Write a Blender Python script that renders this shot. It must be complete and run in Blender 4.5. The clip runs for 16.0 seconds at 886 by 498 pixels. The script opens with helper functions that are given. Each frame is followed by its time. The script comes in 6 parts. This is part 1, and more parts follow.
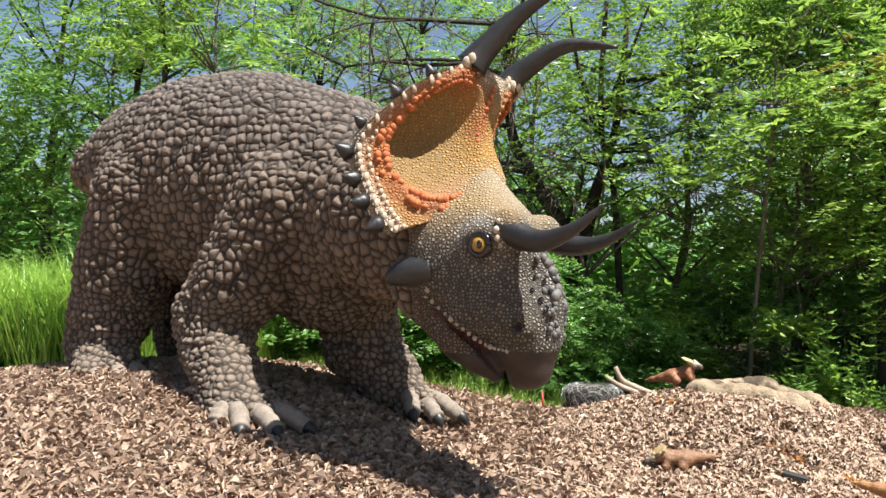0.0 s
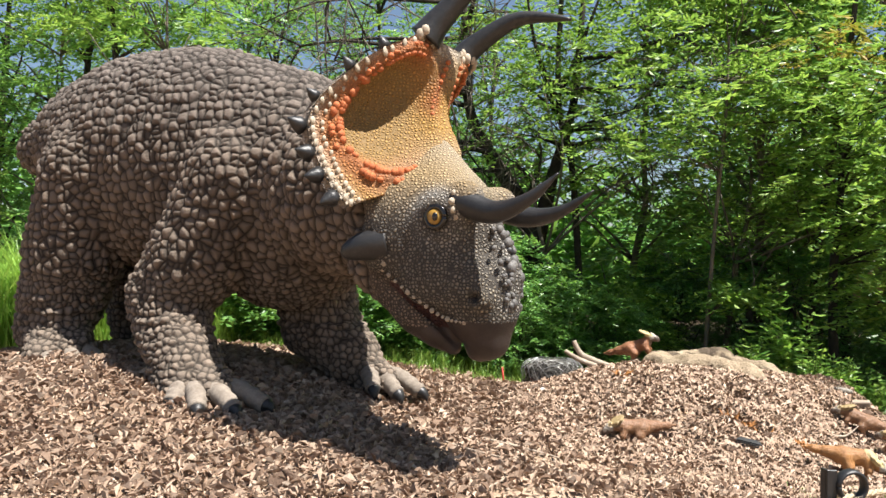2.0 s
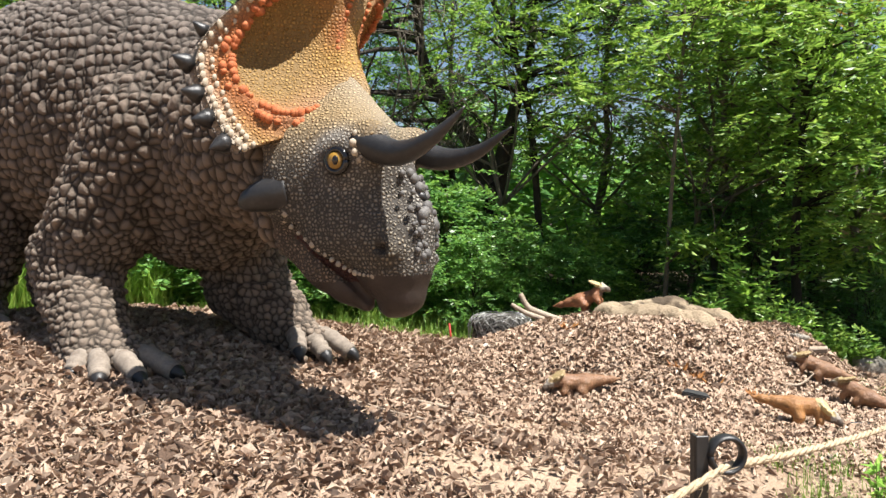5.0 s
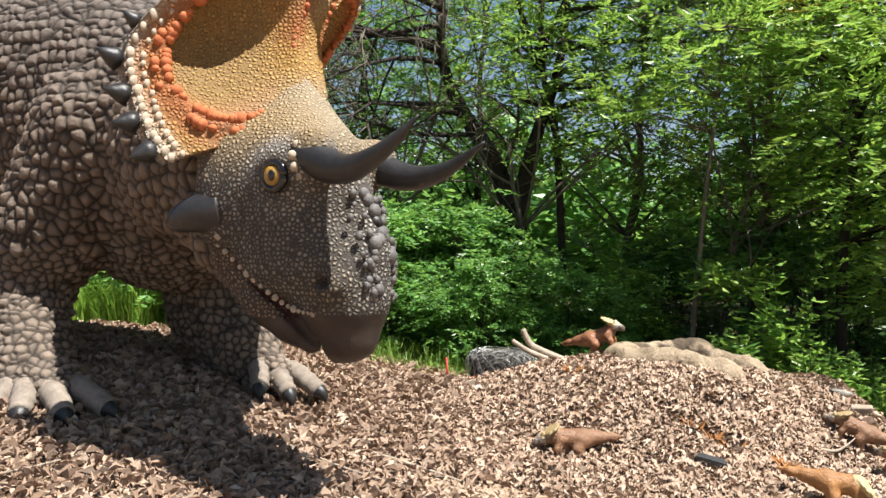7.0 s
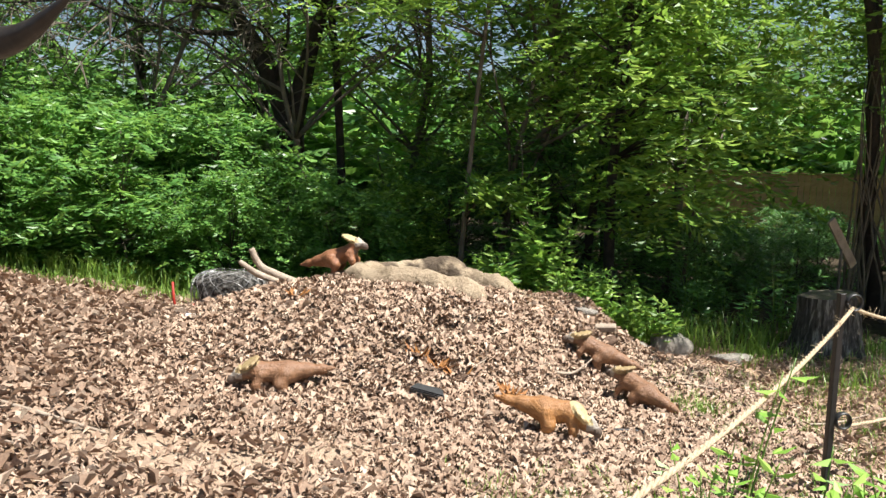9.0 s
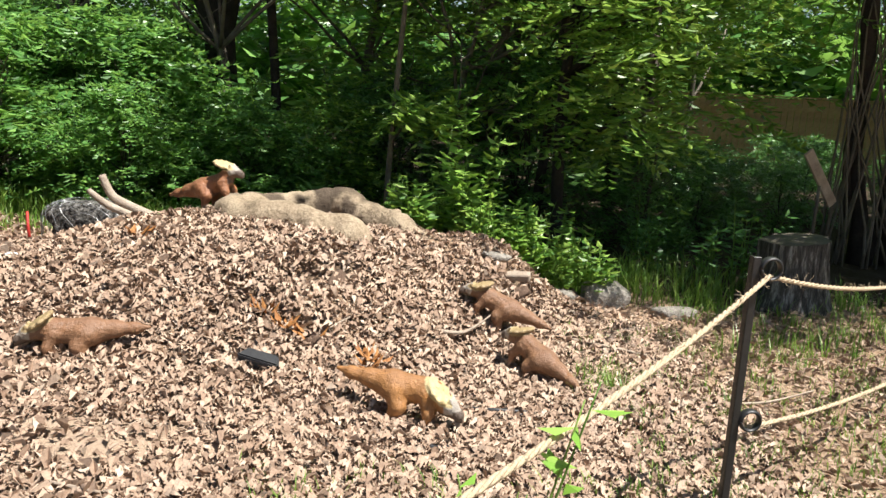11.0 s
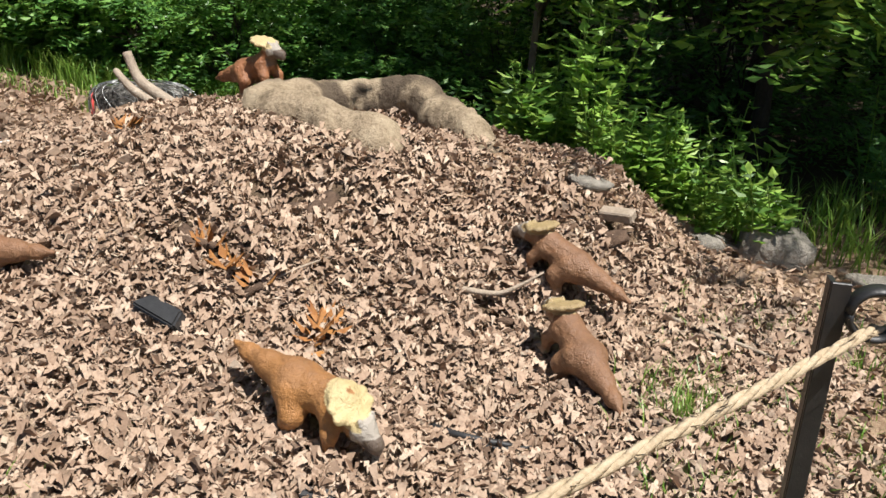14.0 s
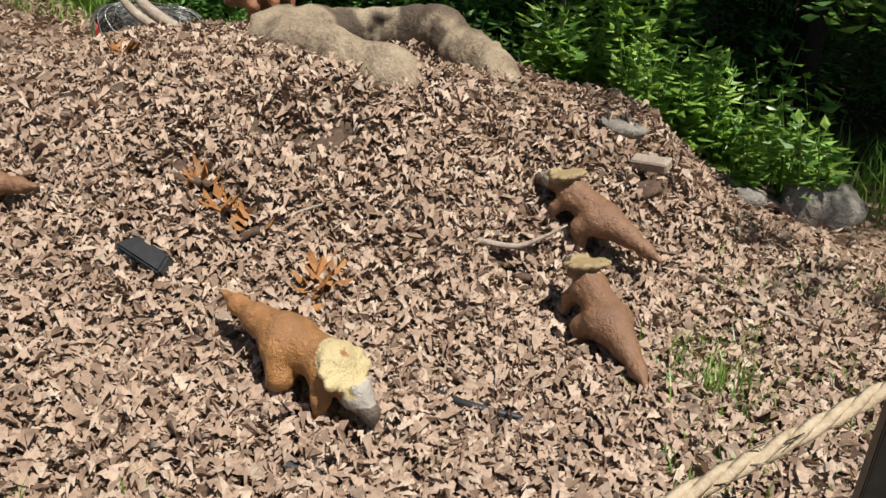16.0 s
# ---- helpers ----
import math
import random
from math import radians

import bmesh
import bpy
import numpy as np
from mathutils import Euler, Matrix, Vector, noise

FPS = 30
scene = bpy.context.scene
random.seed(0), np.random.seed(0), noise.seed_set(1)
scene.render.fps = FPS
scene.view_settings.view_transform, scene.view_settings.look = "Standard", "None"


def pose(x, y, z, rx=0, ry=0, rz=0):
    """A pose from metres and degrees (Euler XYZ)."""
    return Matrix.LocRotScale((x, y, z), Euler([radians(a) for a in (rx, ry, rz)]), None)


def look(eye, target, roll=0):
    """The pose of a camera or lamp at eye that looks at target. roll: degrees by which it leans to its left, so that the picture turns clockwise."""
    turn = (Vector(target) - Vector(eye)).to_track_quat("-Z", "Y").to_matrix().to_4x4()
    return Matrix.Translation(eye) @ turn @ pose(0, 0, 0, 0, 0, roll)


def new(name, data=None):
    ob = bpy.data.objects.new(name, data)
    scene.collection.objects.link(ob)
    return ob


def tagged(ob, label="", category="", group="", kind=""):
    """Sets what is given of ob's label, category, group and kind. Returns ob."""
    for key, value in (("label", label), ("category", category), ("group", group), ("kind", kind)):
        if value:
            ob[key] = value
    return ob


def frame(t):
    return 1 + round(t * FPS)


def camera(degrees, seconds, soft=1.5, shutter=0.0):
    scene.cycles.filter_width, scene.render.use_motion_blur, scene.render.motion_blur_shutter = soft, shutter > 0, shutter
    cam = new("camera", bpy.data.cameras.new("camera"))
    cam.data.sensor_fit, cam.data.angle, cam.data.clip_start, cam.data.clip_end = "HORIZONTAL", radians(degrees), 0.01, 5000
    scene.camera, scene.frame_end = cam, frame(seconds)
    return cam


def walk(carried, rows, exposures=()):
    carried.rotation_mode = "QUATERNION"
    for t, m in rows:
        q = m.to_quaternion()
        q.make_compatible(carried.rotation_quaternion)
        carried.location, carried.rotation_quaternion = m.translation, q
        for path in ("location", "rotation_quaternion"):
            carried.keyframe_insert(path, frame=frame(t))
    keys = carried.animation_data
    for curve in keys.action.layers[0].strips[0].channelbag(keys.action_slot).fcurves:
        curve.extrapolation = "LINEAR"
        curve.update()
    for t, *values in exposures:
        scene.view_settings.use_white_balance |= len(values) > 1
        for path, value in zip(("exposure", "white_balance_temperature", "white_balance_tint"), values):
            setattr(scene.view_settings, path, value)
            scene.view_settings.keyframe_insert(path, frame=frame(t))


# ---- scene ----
cam = camera(57.8, 16.0)
PATH = [
    (0, (0.756, -1.878, 1.794), (0.48, 0.102, 1.858), 1.9),
    (0.5, (0.767, -1.885, 1.778), (0.491, 0.095, 1.838), 1.7),
    (1, (0.777, -1.875, 1.77), (0.522, 0.107, 1.827), 1.4),
    (1.5, (0.78, -1.861, 1.734), (0.56, 0.126, 1.788), 1.1),
    (2, (0.801, -1.856, 1.715), (0.618, 0.136, 1.743), 1.0),
    (2.5, (0.818, -1.83, 1.685), (0.679, 0.165, 1.683), 1.0),
    (3, (0.855, -1.808, 1.678), (0.741, 0.189, 1.65), 1.1),
    (3.5, (0.939, -1.764, 1.666), (0.779, 0.229, 1.617), 1.0),
    (4, (0.993, -1.75, 1.673), (0.748, 0.234, 1.611), 0.7),
    (4.5, (1.069, -1.597, 1.66), (0.841, 0.389, 1.598), 0.2),
    (5, (1.246, -1.343, 1.643), (1.099, 0.65, 1.569), -0.6),
    (5.2, (1.337, -1.24, 1.636), (1.222, 0.755, 1.559), -0.7),
    (7.3, (1.755, -0.428, 1.73), (1.486, 1.554, 1.696), 1.5),
    (7.5, (1.854, -0.385, 1.721), (1.602, 1.599, 1.678), 1.5),
    (8, (2.052, -0.184, 1.682), (1.938, 1.81, 1.586), 1.6),
    (8.5, (2.264, 0.09, 1.654), (2.299, 2.083, 1.496), 1.7),
    (9, (2.516, 0.386, 1.619), (2.657, 2.369, 1.404), 2.1),
    (9.5, (2.825, 0.594, 1.595), (3.012, 2.567, 1.323), 2.7),
    (10, (3.047, 0.852, 1.563), (3.249, 2.817, 1.249), 3.1),
    (10.2, (3.122, 0.942, 1.58), (3.317, 2.905, 1.249), 3.1),
    (12.3, (4.094, 2.052, 1.634), (3.983, 3.979, 1.109), 3.0),
    (12.5, (4.191, 2.155, 1.631), (4.039, 4.076, 1.095), 3.0),
    (13, (4.345, 2.436, 1.573), (4.089, 4.337, 1.008), 2.8),
    (13.5, (4.446, 2.719, 1.552), (4.049, 4.572, 0.912), 2.6),
    (14, (4.559, 2.958, 1.502), (4.02, 4.75, 0.794), 1.9),
    (14.5, (4.578, 3.104, 1.455), (3.956, 4.846, 0.693), 1.6),
    (15, (4.528, 3.18, 1.435), (3.888, 4.898, 0.636), 1.8),
    (15.5, (4.52, 3.231, 1.419), (3.907, 4.947, 0.595), 2.5),
    (16, (4.522, 3.232, 1.426), (3.947, 4.95, 0.58), 3.1),
]
walk(cam, [(t, look(eye, target, roll)) for t, eye, target, roll in PATH],
     [(0, 1.36), (5, 1.30), (10.2, 1.2), (12.5, 1.03), (14.5, 0.67), (16, 0.48)])


# ---------------------------------------------------------------- light
SUN_DIR = Vector((0.39, -0.20, 1.0)).normalized()
world = bpy.data.worlds.new("sky_world")
scene.world = world
world.use_nodes = True
wn = world.node_tree.nodes
sky = wn.new("ShaderNodeTexSky")
sky.sky_type, sky.sun_disc = "NISHITA", False
sky.sun_elevation = math.asin(SUN_DIR.z)
sky.sun_rotation = math.atan2(SUN_DIR.x, SUN_DIR.y)
wn["Background"].inputs["Strength"].default_value = 0.050
world.node_tree.links.new(sky.outputs[0], wn["Background"].inputs["Color"])
sun_data = bpy.data.lights.new("sun", "SUN")
sun_data.energy, sun_data.angle, sun_data.color = 5.0, radians(0.53), (1.0, 0.965, 0.91)
sun_ob = new("sun", sun_data)
sun_ob.rotation_euler = SUN_DIR.to_track_quat("Z", "Y").to_euler()
sun_ob.location = (0, 0, 30)


# ---------------------------------------------------------------- materials
class Mat:
    """A node material with short calls."""

    def __init__(self, name, rough=0.8, metal=0.0, spec=0.4):
        self.m = bpy.data.materials.new(name)
        self.m.use_nodes = True
        self.t = self.m.node_tree
        self.b = self.t.nodes["Principled BSDF"]
        self.b.inputs["Roughness"].default_value = rough
        self.b.inputs["Metallic"].default_value = metal
        self.b.inputs["Specular IOR Level"].default_value = spec
        self.co = self.t.nodes.new("ShaderNodeTexCoord").outputs["Object"]
        self.heights = []

    def node(self, kind, **kw):
        n = self.t.nodes.new(kind)
        for k, v in kw.items():
            if k in n.inputs:
                self.put(n.inputs[k], v)
        return n

    def put(self, socket, v):
        if hasattr(v, "is_output"):
            self.t.links.new(v, socket)
        else:
            socket.default_value = v

    def noise(self, scale, detail=4.0, rough=0.6, co=None):
        n = self.node("ShaderNodeTexNoise", Scale=scale, Detail=detail, Roughness=rough)
        self.t.links.new(co or self.co, n.inputs["Vector"])
        return n.outputs["Fac"]

    def cells(self, scale, feature="F1", out="Distance", random_=1.0):
        n = self.t.nodes.new("ShaderNodeTexVoronoi")
        n.feature = feature
        n.inputs["Scale"].default_value = scale
        n.inputs["Randomness"].default_value = random_
        self.t.links.new(self.co, n.inputs["Vector"])
        return n.outputs[out]

    def ramp(self, fac, stops):
        n = self.t.nodes.new("ShaderNodeValToRGB")
        self.t.links.new(fac, n.inputs["Fac"])
        e = n.color_ramp.elements
        while len(e) < len(stops):
            e.new(0.5)
        for el, (p, c) in zip(e, stops):
            el.position = p
            el.color = (*c, 1) if len(c) == 3 else c
        return n.outputs["Color"]

    def mix(self, a, b, fac, mode="MIX"):
        n = self.t.nodes.new("ShaderNodeMix")
        n.data_type, n.blend_type = "RGBA", mode
        self.put(n.inputs["Factor"], fac)
        self.put(n.inputs[6], (*a, 1) if isinstance(a, tuple) and len(a) == 3 else a)
        self.put(n.inputs[7], (*b, 1) if isinstance(b, tuple) and len(b) == 3 else b)
        return n.outputs[2]

    def attr(self, name, out="Color"):
        n = self.t.nodes.new("ShaderNodeAttribute")
        n.attribute_name = name
        return n.outputs[out]

    def math(self, op, a, b=0.0):
        n = self.t.nodes.new("ShaderNodeMath")
        n.operation = op
        self.put(n.inputs[0], a)
        self.put(n.inputs[1], b)
        return n.outputs[0]

    def color(self, c):
        self.put(self.b.inputs["Base Color"], (*c, 1) if isinstance(c, tuple) and len(c) == 3 else c)
        return self

    def rough(self, v):
        self.put(self.b.inputs["Roughness"], v)
        return self

    def bump(self, height, dist, strength=1.0):
        n = self.t.nodes.new("ShaderNodeBump")
        n.inputs["Distance"].default_value = dist
        n.inputs["Strength"].default_value = strength
        self.t.links.new(height, n.inputs["Height"])
        if self.heights:
            self.t.links.new(self.heights[-1], n.inputs["Normal"])
        self.heights.append(n.outputs[0])
        self.t.links.new(n.outputs[0], self.b.inputs["Normal"])
        return self


def speckled(name, stops, scale=6.0, rough=0.8, fine=60.0, bump=0.004, spec=0.35, metal=0.0):
    m = Mat(name, rough, metal, spec)
    a, b = m.noise(scale), m.noise(fine, 6.0, 0.7)
    m.color(m.ramp(m.mix(a, b, 0.4), stops))
    m.bump(b, bump)
    return m.m


def leaf_material(name, stops, trans=0.34, rough=0.38, scale=1.3):
    """Leaf blades: each blade differs a little, and light passes through them."""
    m = Mat(name, rough, 0.0, 0.5)
    isl = m.t.nodes.new("ShaderNodeNewGeometry").outputs["Random Per Island"]
    patch = m.noise(scale, 3.0)
    col = m.ramp(m.mix(isl, patch, 0.45), stops)
    m.color(col)
    tr = m.t.nodes.new("ShaderNodeBsdfTranslucent")
    m.t.links.new(m.mix(col, (0.30, 0.42, 0.05), 0.35), tr.inputs["Color"])
    mixer = m.t.nodes.new("ShaderNodeMixShader")
    mixer.inputs[0].default_value = trans
    m.t.links.new(m.b.outputs[0], mixer.inputs[1])
    m.t.links.new(tr.outputs[0], mixer.inputs[2])
    m.t.links.new(mixer.outputs[0], m.t.nodes["Material Output"].inputs["Surface"])
    return m.m


GREEN_A = leaf_material("leaf_green", [(0.2, (0.048, 0.130, 0.034)), (0.5, (0.118, 0.285, 0.066)), (0.8, (0.27, 0.50, 0.12))], 0.5)
GREEN_B = leaf_material("leaf_yellow_green", [(0.2, (0.068, 0.18, 0.034)), (0.5, (0.19, 0.345, 0.06)), (0.8, (0.40, 0.56, 0.12))], 0.5)
GREEN_C = leaf_material("leaf_dark", [(0.2, (0.027, 0.090, 0.022)), (0.5, (0.068, 0.180, 0.041)), (0.8, (0.135, 0.315, 0.068))], 0.28)
FRESH = leaf_material("leaf_fresh", [(0.2, (0.16, 0.33, 0.05)), (0.5, (0.27, 0.47, 0.08)), (0.8, (0.42, 0.60, 0.14))], 0.4)
GOLD = leaf_material("leaf_gold", [(0.2, (0.20, 0.24, 0.03)), (0.5, (0.34, 0.30, 0.05)), (0.8, (0.42, 0.25, 0.05))])
GRASS = leaf_material("grass_blade", [(0.2, (0.066, 0.158, 0.026)), (0.5, (0.145, 0.277, 0.040)), (0.8, (0.290, 0.396, 0.092))], 0.4)


def litter_material():
    m = Mat("leaf_litter", 0.75, 0.0, 0.3)
    isl = m.t.nodes.new("ShaderNodeNewGeometry").outputs["Random Per Island"]
    col = m.ramp(isl, [(0.0, (0.19, 0.125, 0.085)), (0.16, (0.30, 0.205, 0.142)), (0.5, (0.41, 0.294, 0.212)),
                       (0.75, (0.46, 0.340, 0.250)), (0.93, (0.51, 0.392, 0.295)), (1.0, (0.56, 0.45, 0.345))])
    vein, patch = m.noise(60, 6, 0.75), m.noise(2.2, 4, 0.6)
    col = m.mix(col, (0.10, 0.055, 0.035), m.ramp(vein, [(0.46, (0, 0, 0)), (0.70, (0.6, 0.6, 0.6))]))
    m.color(m.mix(col, (0.15, 0.09, 0.06), m.math("MULTIPLY", patch, 0.26)))
    m.bump(vein, 0.003)
    return m.m


LITTER = litter_material()
DRY_ORANGE = speckled("dry_orange_leaf", [(0.3, (0.20, 0.068, 0.025)), (0.6, (0.36, 0.17, 0.05))], 10, 0.7)
BARK_DARK = speckled("bark_dark", [(0.3, (0.018, 0.014, 0.011)), (0.6, (0.05, 0.04, 0.032)), (0.8, (0.09, 0.075, 0.06))], 5, 0.9, 40, 0.02)
BARK_GREY = speckled("bark_grey", [(0.3, (0.06, 0.05, 0.04)), (0.55, (0.14, 0.12, 0.09)), (0.8, (0.24, 0.21, 0.17))], 6, 0.9, 50, 0.01)
DEADWOOD = speckled("dead_wood", [(0.3, (0.20, 0.15, 0.11)), (0.6, (0.38, 0.31, 0.24)), (0.8, (0.52, 0.45, 0.36))], 8, 0.8, 60, 0.008)
STONE = speckled("pale_stone", [(0.3, (0.14, 0.125, 0.105)), (0.55, (0.30, 0.27, 0.23)), (0.8, (0.45, 0.41, 0.36))], 9, 0.9, 40, 0.03)
BLACK_STEEL = speckled("black_steel", [(0.3, (0.008, 0.008, 0.009)), (0.7, (0.025, 0.024, 0.024))], 20, 0.45, 120, 0.0008, 0.5, 0.0)
BLACK_PLASTIC = speckled("black_plastic", [(0.3, (0.012, 0.012, 0.013)), (0.7, (0.04, 0.04, 0.042))], 12, 0.5, 80, 0.001)
RED_PLASTIC = speckled("red_plastic", [(0.3, (0.30, 0.02, 0.015)), (0.7, (0.45, 0.04, 0.03))], 10, 0.5)
WHITE_PAPER = speckled("white_scrap", [(0.3, (0.6, 0.6, 0.58)), (0.7, (0.8, 0.8, 0.78))], 10, 0.7)
FENCE_WOOD = speckled("fence_wood", [(0.3, (0.22, 0.14, 0.07)), (0.55, (0.36, 0.25, 0.13)), (0.8, (0.46, 0.34, 0.19))], 4, 0.85, 35, 0.006)


def rope_material():
    m = Mat("jute_rope", 0.9, 0.0, 0.2)
    f = m.noise(70, 6, 0.75)
    m.color(m.ramp(f, [(0.25, (0.24, 0.17, 0.10)), (0.5, (0.42, 0.33, 0.22)), (0.8, (0.54, 0.45, 0.33))]))
    m.bump(f, 0.004)
    return m.m


ROPE = rope_material()


def ground_material():
    """Dry mulch and soil; bare sandy patches; dark earth under the trees, its colour also painted as shade in the
    heap's pits.
    """
    m = Mat("ground_soil", 0.95, 0.0, 0.2)
    fine, mid, big = m.noise(55, 8, 0.75), m.noise(14, 6, 0.7), m.noise(0.9, 4, 0.6)
    chips = m.cells(34, "F1", "Color")
    base = m.ramp(m.mix(fine, mid, 0.5), [(0.3, (0.11, 0.065, 0.04)), (0.45, (0.25, 0.16, 0.10)), (0.6, (0.37, 0.255, 0.165)), (0.75, (0.47, 0.345, 0.235))])
    base = m.mix(base, m.ramp(chips, [(0.2, (0.20, 0.12, 0.075)), (0.6, (0.42, 0.30, 0.20)), (0.9, (0.52, 0.40, 0.28))]), 0.45)
    sand = m.ramp(m.mix(fine, big, 0.4), [(0.3, (0.36, 0.255, 0.175)), (0.6, (0.46, 0.345, 0.25)), (0.8, (0.54, 0.425, 0.32))])
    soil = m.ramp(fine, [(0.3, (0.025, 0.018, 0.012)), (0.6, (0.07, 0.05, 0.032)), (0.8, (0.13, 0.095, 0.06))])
    base = m.mix(base, sand, m.attr("sand", "Fac"))
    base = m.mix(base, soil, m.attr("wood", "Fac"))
    m.color(base)
    m.bump(mid, 0.03, 0.8)
    m.bump(fine, 0.02, 0.9)
    return m.m


GROUND = ground_material()


# ---------------------------------------------------------------- mesh helpers
def mesh_of(name, verts, quads=None, tris=None, smooth=True):
    """A mesh from arrays of vertices, quads and triangles."""
    me = bpy.data.meshes.new(name)
    verts = np.asarray(verts, np.float32).reshape(-1, 3)
    quads = np.zeros((0, 4), np.int32) if quads is None else np.asarray(quads, np.int32).reshape(-1, 4)
    tris = np.zeros((0, 3), np.int32) if tris is None else np.asarray(tris, np.int32).reshape(-1, 3)
    me.vertices.add(len(verts))
    me.vertices.foreach_set("co", verts.ravel())
    loops = np.concatenate([quads.ravel(), tris.ravel()])
    me.loops.add(len(loops))
    me.loops.foreach_set("vertex_index", loops)
    starts = np.concatenate([np.arange(len(quads)) * 4, len(quads) * 4 + np.arange(len(tris)) * 3]).astype(np.int32)
    me.polygons.add(len(starts))
    me.polygons.foreach_set("loop_start", starts)
    me.polygons.foreach_set("use_smooth", np.full(len(starts), smooth))
    me.update(calc_edges=True)
    return me


def link(name, me, material, parent=None):
    ob = new(name, me)
    for m in material if isinstance(material, (list, tuple)) else [material]:
        me.materials.append(m)
    if parent is not None:
        ob.parent = parent
    return ob


def part(name, bm, material, parent=None, label=""):
    """Links a bmesh as one mesh object under a thing or a part."""
    me = bpy.data.meshes.new(name)
    bm.to_mesh(me)
    bm.free()
    ob = link(name, me, material, parent)
    if label:
        ob["label"] = label
    return ob


def tube(points, radii, sides=8, closed_ends=True):
    """Vertices and quads of a tapering tube along points."""
    pts = [Vector(p) for p in points]
    n = len(pts)
    verts, quads = [], []
    up = Vector((0.31, 0.17, 0.93))
    prev = None
    for i, p in enumerate(pts):
        d = (pts[min(i + 1, n - 1)] - pts[max(i - 1, 0)]).normalized()
        side = d.cross(up) if prev is None else (prev - d * prev.dot(d))
        if side.length < 1e-4:
            side = d.cross(Vector((1, 0, 0)))
        side.normalize()
        prev = side
        top = d.cross(side)
        for k in range(sides):
            a = 2 * math.pi * k / sides
            verts.append(p + (side * math.cos(a) + top * math.sin(a)) * radii[i])
    for i in range(n - 1):
        for k in range(sides):
            a, b = i * sides + k, i * sides + (k + 1) % sides
            quads.append((a, b, b + sides, a + sides))
    tris = []
    if closed_ends:
        for end, base in ((0, 0), (n - 1, (n - 1) * sides)):
            c = len(verts)
            verts.append(pts[end])
            for k in range(sides):
                a, b = base + k, base + (k + 1) % sides
                tris.append((b, a, c) if end == 0 else (a, b, c))
    return verts, quads, tris


class Soup:
    """Gathers pieces into one mesh, with a material slot and a paint for each piece."""

    def __init__(self):
        self.v, self.q, self.t, self.qm, self.tm, self.n = [], [], [], [], [], 0

    def add(self, verts, quads=(), tris=(), mat=0):
        verts = np.asarray([tuple(p) for p in verts] if not isinstance(verts, np.ndarray) else verts, np.float32)
        quads, tris = np.asarray(quads, np.int64).reshape(-1, 4), np.asarray(tris, np.int64).reshape(-1, 3)
        self.v.append(verts)
        self.q.append(quads + self.n)
        self.t.append(tris + self.n)
        self.qm.append(np.full(len(quads), mat))
        self.tm.append(np.full(len(tris), mat))
        self.n += len(verts)
        return self

    def mesh(self, name, smooth=True):
        me = mesh_of(name, np.concatenate(self.v), np.concatenate(self.q), np.concatenate(self.t), smooth)
        me.polygons.foreach_set("material_index", np.concatenate([*self.qm, *self.tm]).astype(np.int32))
        return me


def smooth_noise(p, scale, seed=0):
    """Value noise in -1..1 at points (n, 3), by numpy."""
    q = np.asarray(p, np.float64) / scale
    c = np.floor(q).astype(np.int64)
    f = q - c
    f = f * f * (3 - 2 * f)
    out = 0
    for dx in (0, 1):
        for dy in (0, 1):
            for dz in (0, 1):
                k = (c[:, 0] + dx) * 73856093 ^ (c[:, 1] + dy) * 19349663 ^ (c[:, 2] + dz) * 83492791 ^ seed * 2654435761
                k = (k ^ (k >> 13)) * 1274126177
                r = ((k ^ (k >> 16)) & 0xFFFF) / 32767.5 - 1
                w = (f[:, 0] if dx else 1 - f[:, 0]) * (f[:, 1] if dy else 1 - f[:, 1]) * (f[:, 2] if dz else 1 - f[:, 2])
                out = out + w * r
    return out


def scale_cells(p, size, seed=0):
    """Distances to the nearest and the second nearest cell centre, in cell sizes, and a random value of the cell."""
    q = np.asarray(p, np.float64) / size
    c = np.floor(q).astype(np.int64)
    d1 = np.full(len(q), 9.0)
    d2 = d1.copy()
    rid = np.zeros(len(q))
    for dx in (-1, 0, 1):
        for dy in (-1, 0, 1):
            for dz in (-1, 0, 1):
                k = (c[:, 0] + dx) * 73856093 ^ (c[:, 1] + dy) * 19349663 ^ (c[:, 2] + dz) * 83492791 ^ seed * 2654435761
                k = (k ^ (k >> 13)) * 1274126177
                k = k ^ (k >> 16)
                o = np.stack([(k & 1023), (k >> 10) & 1023, (k >> 20) & 1023], 1) / 1023.0 * 0.66 + 0.17
                d = np.linalg.norm(c + (dx, dy, dz) + o - q, axis=1)
                near = d < d1
                d2 = np.where(near, d1, np.minimum(d2, d))
                rid = np.where(near, ((k >> 5) & 255) / 255.0, rid)
                d1 = np.where(near, d, d1)
    return d1, d2, rid


# ---------------------------------------------------------------- ground
PITS = ((2.60, 5.71, 0.12), (2.84, 5.95, 0.12), (2.96, 5.98, 0.10), (3.14, 6.09, 0.09), (2.95, 5.56, 0.11), (2.78, 5.62, 0.07), (3.86, 5.96, 0.09), (4.30, 6.66, 0.13), (2.52, 5.60, 0.07))


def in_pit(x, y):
    """How deep in one of the heap's small shade-painted hollows a place lies, 0 to 1."""
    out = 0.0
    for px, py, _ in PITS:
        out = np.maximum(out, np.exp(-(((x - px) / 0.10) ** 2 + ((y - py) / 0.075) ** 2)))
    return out


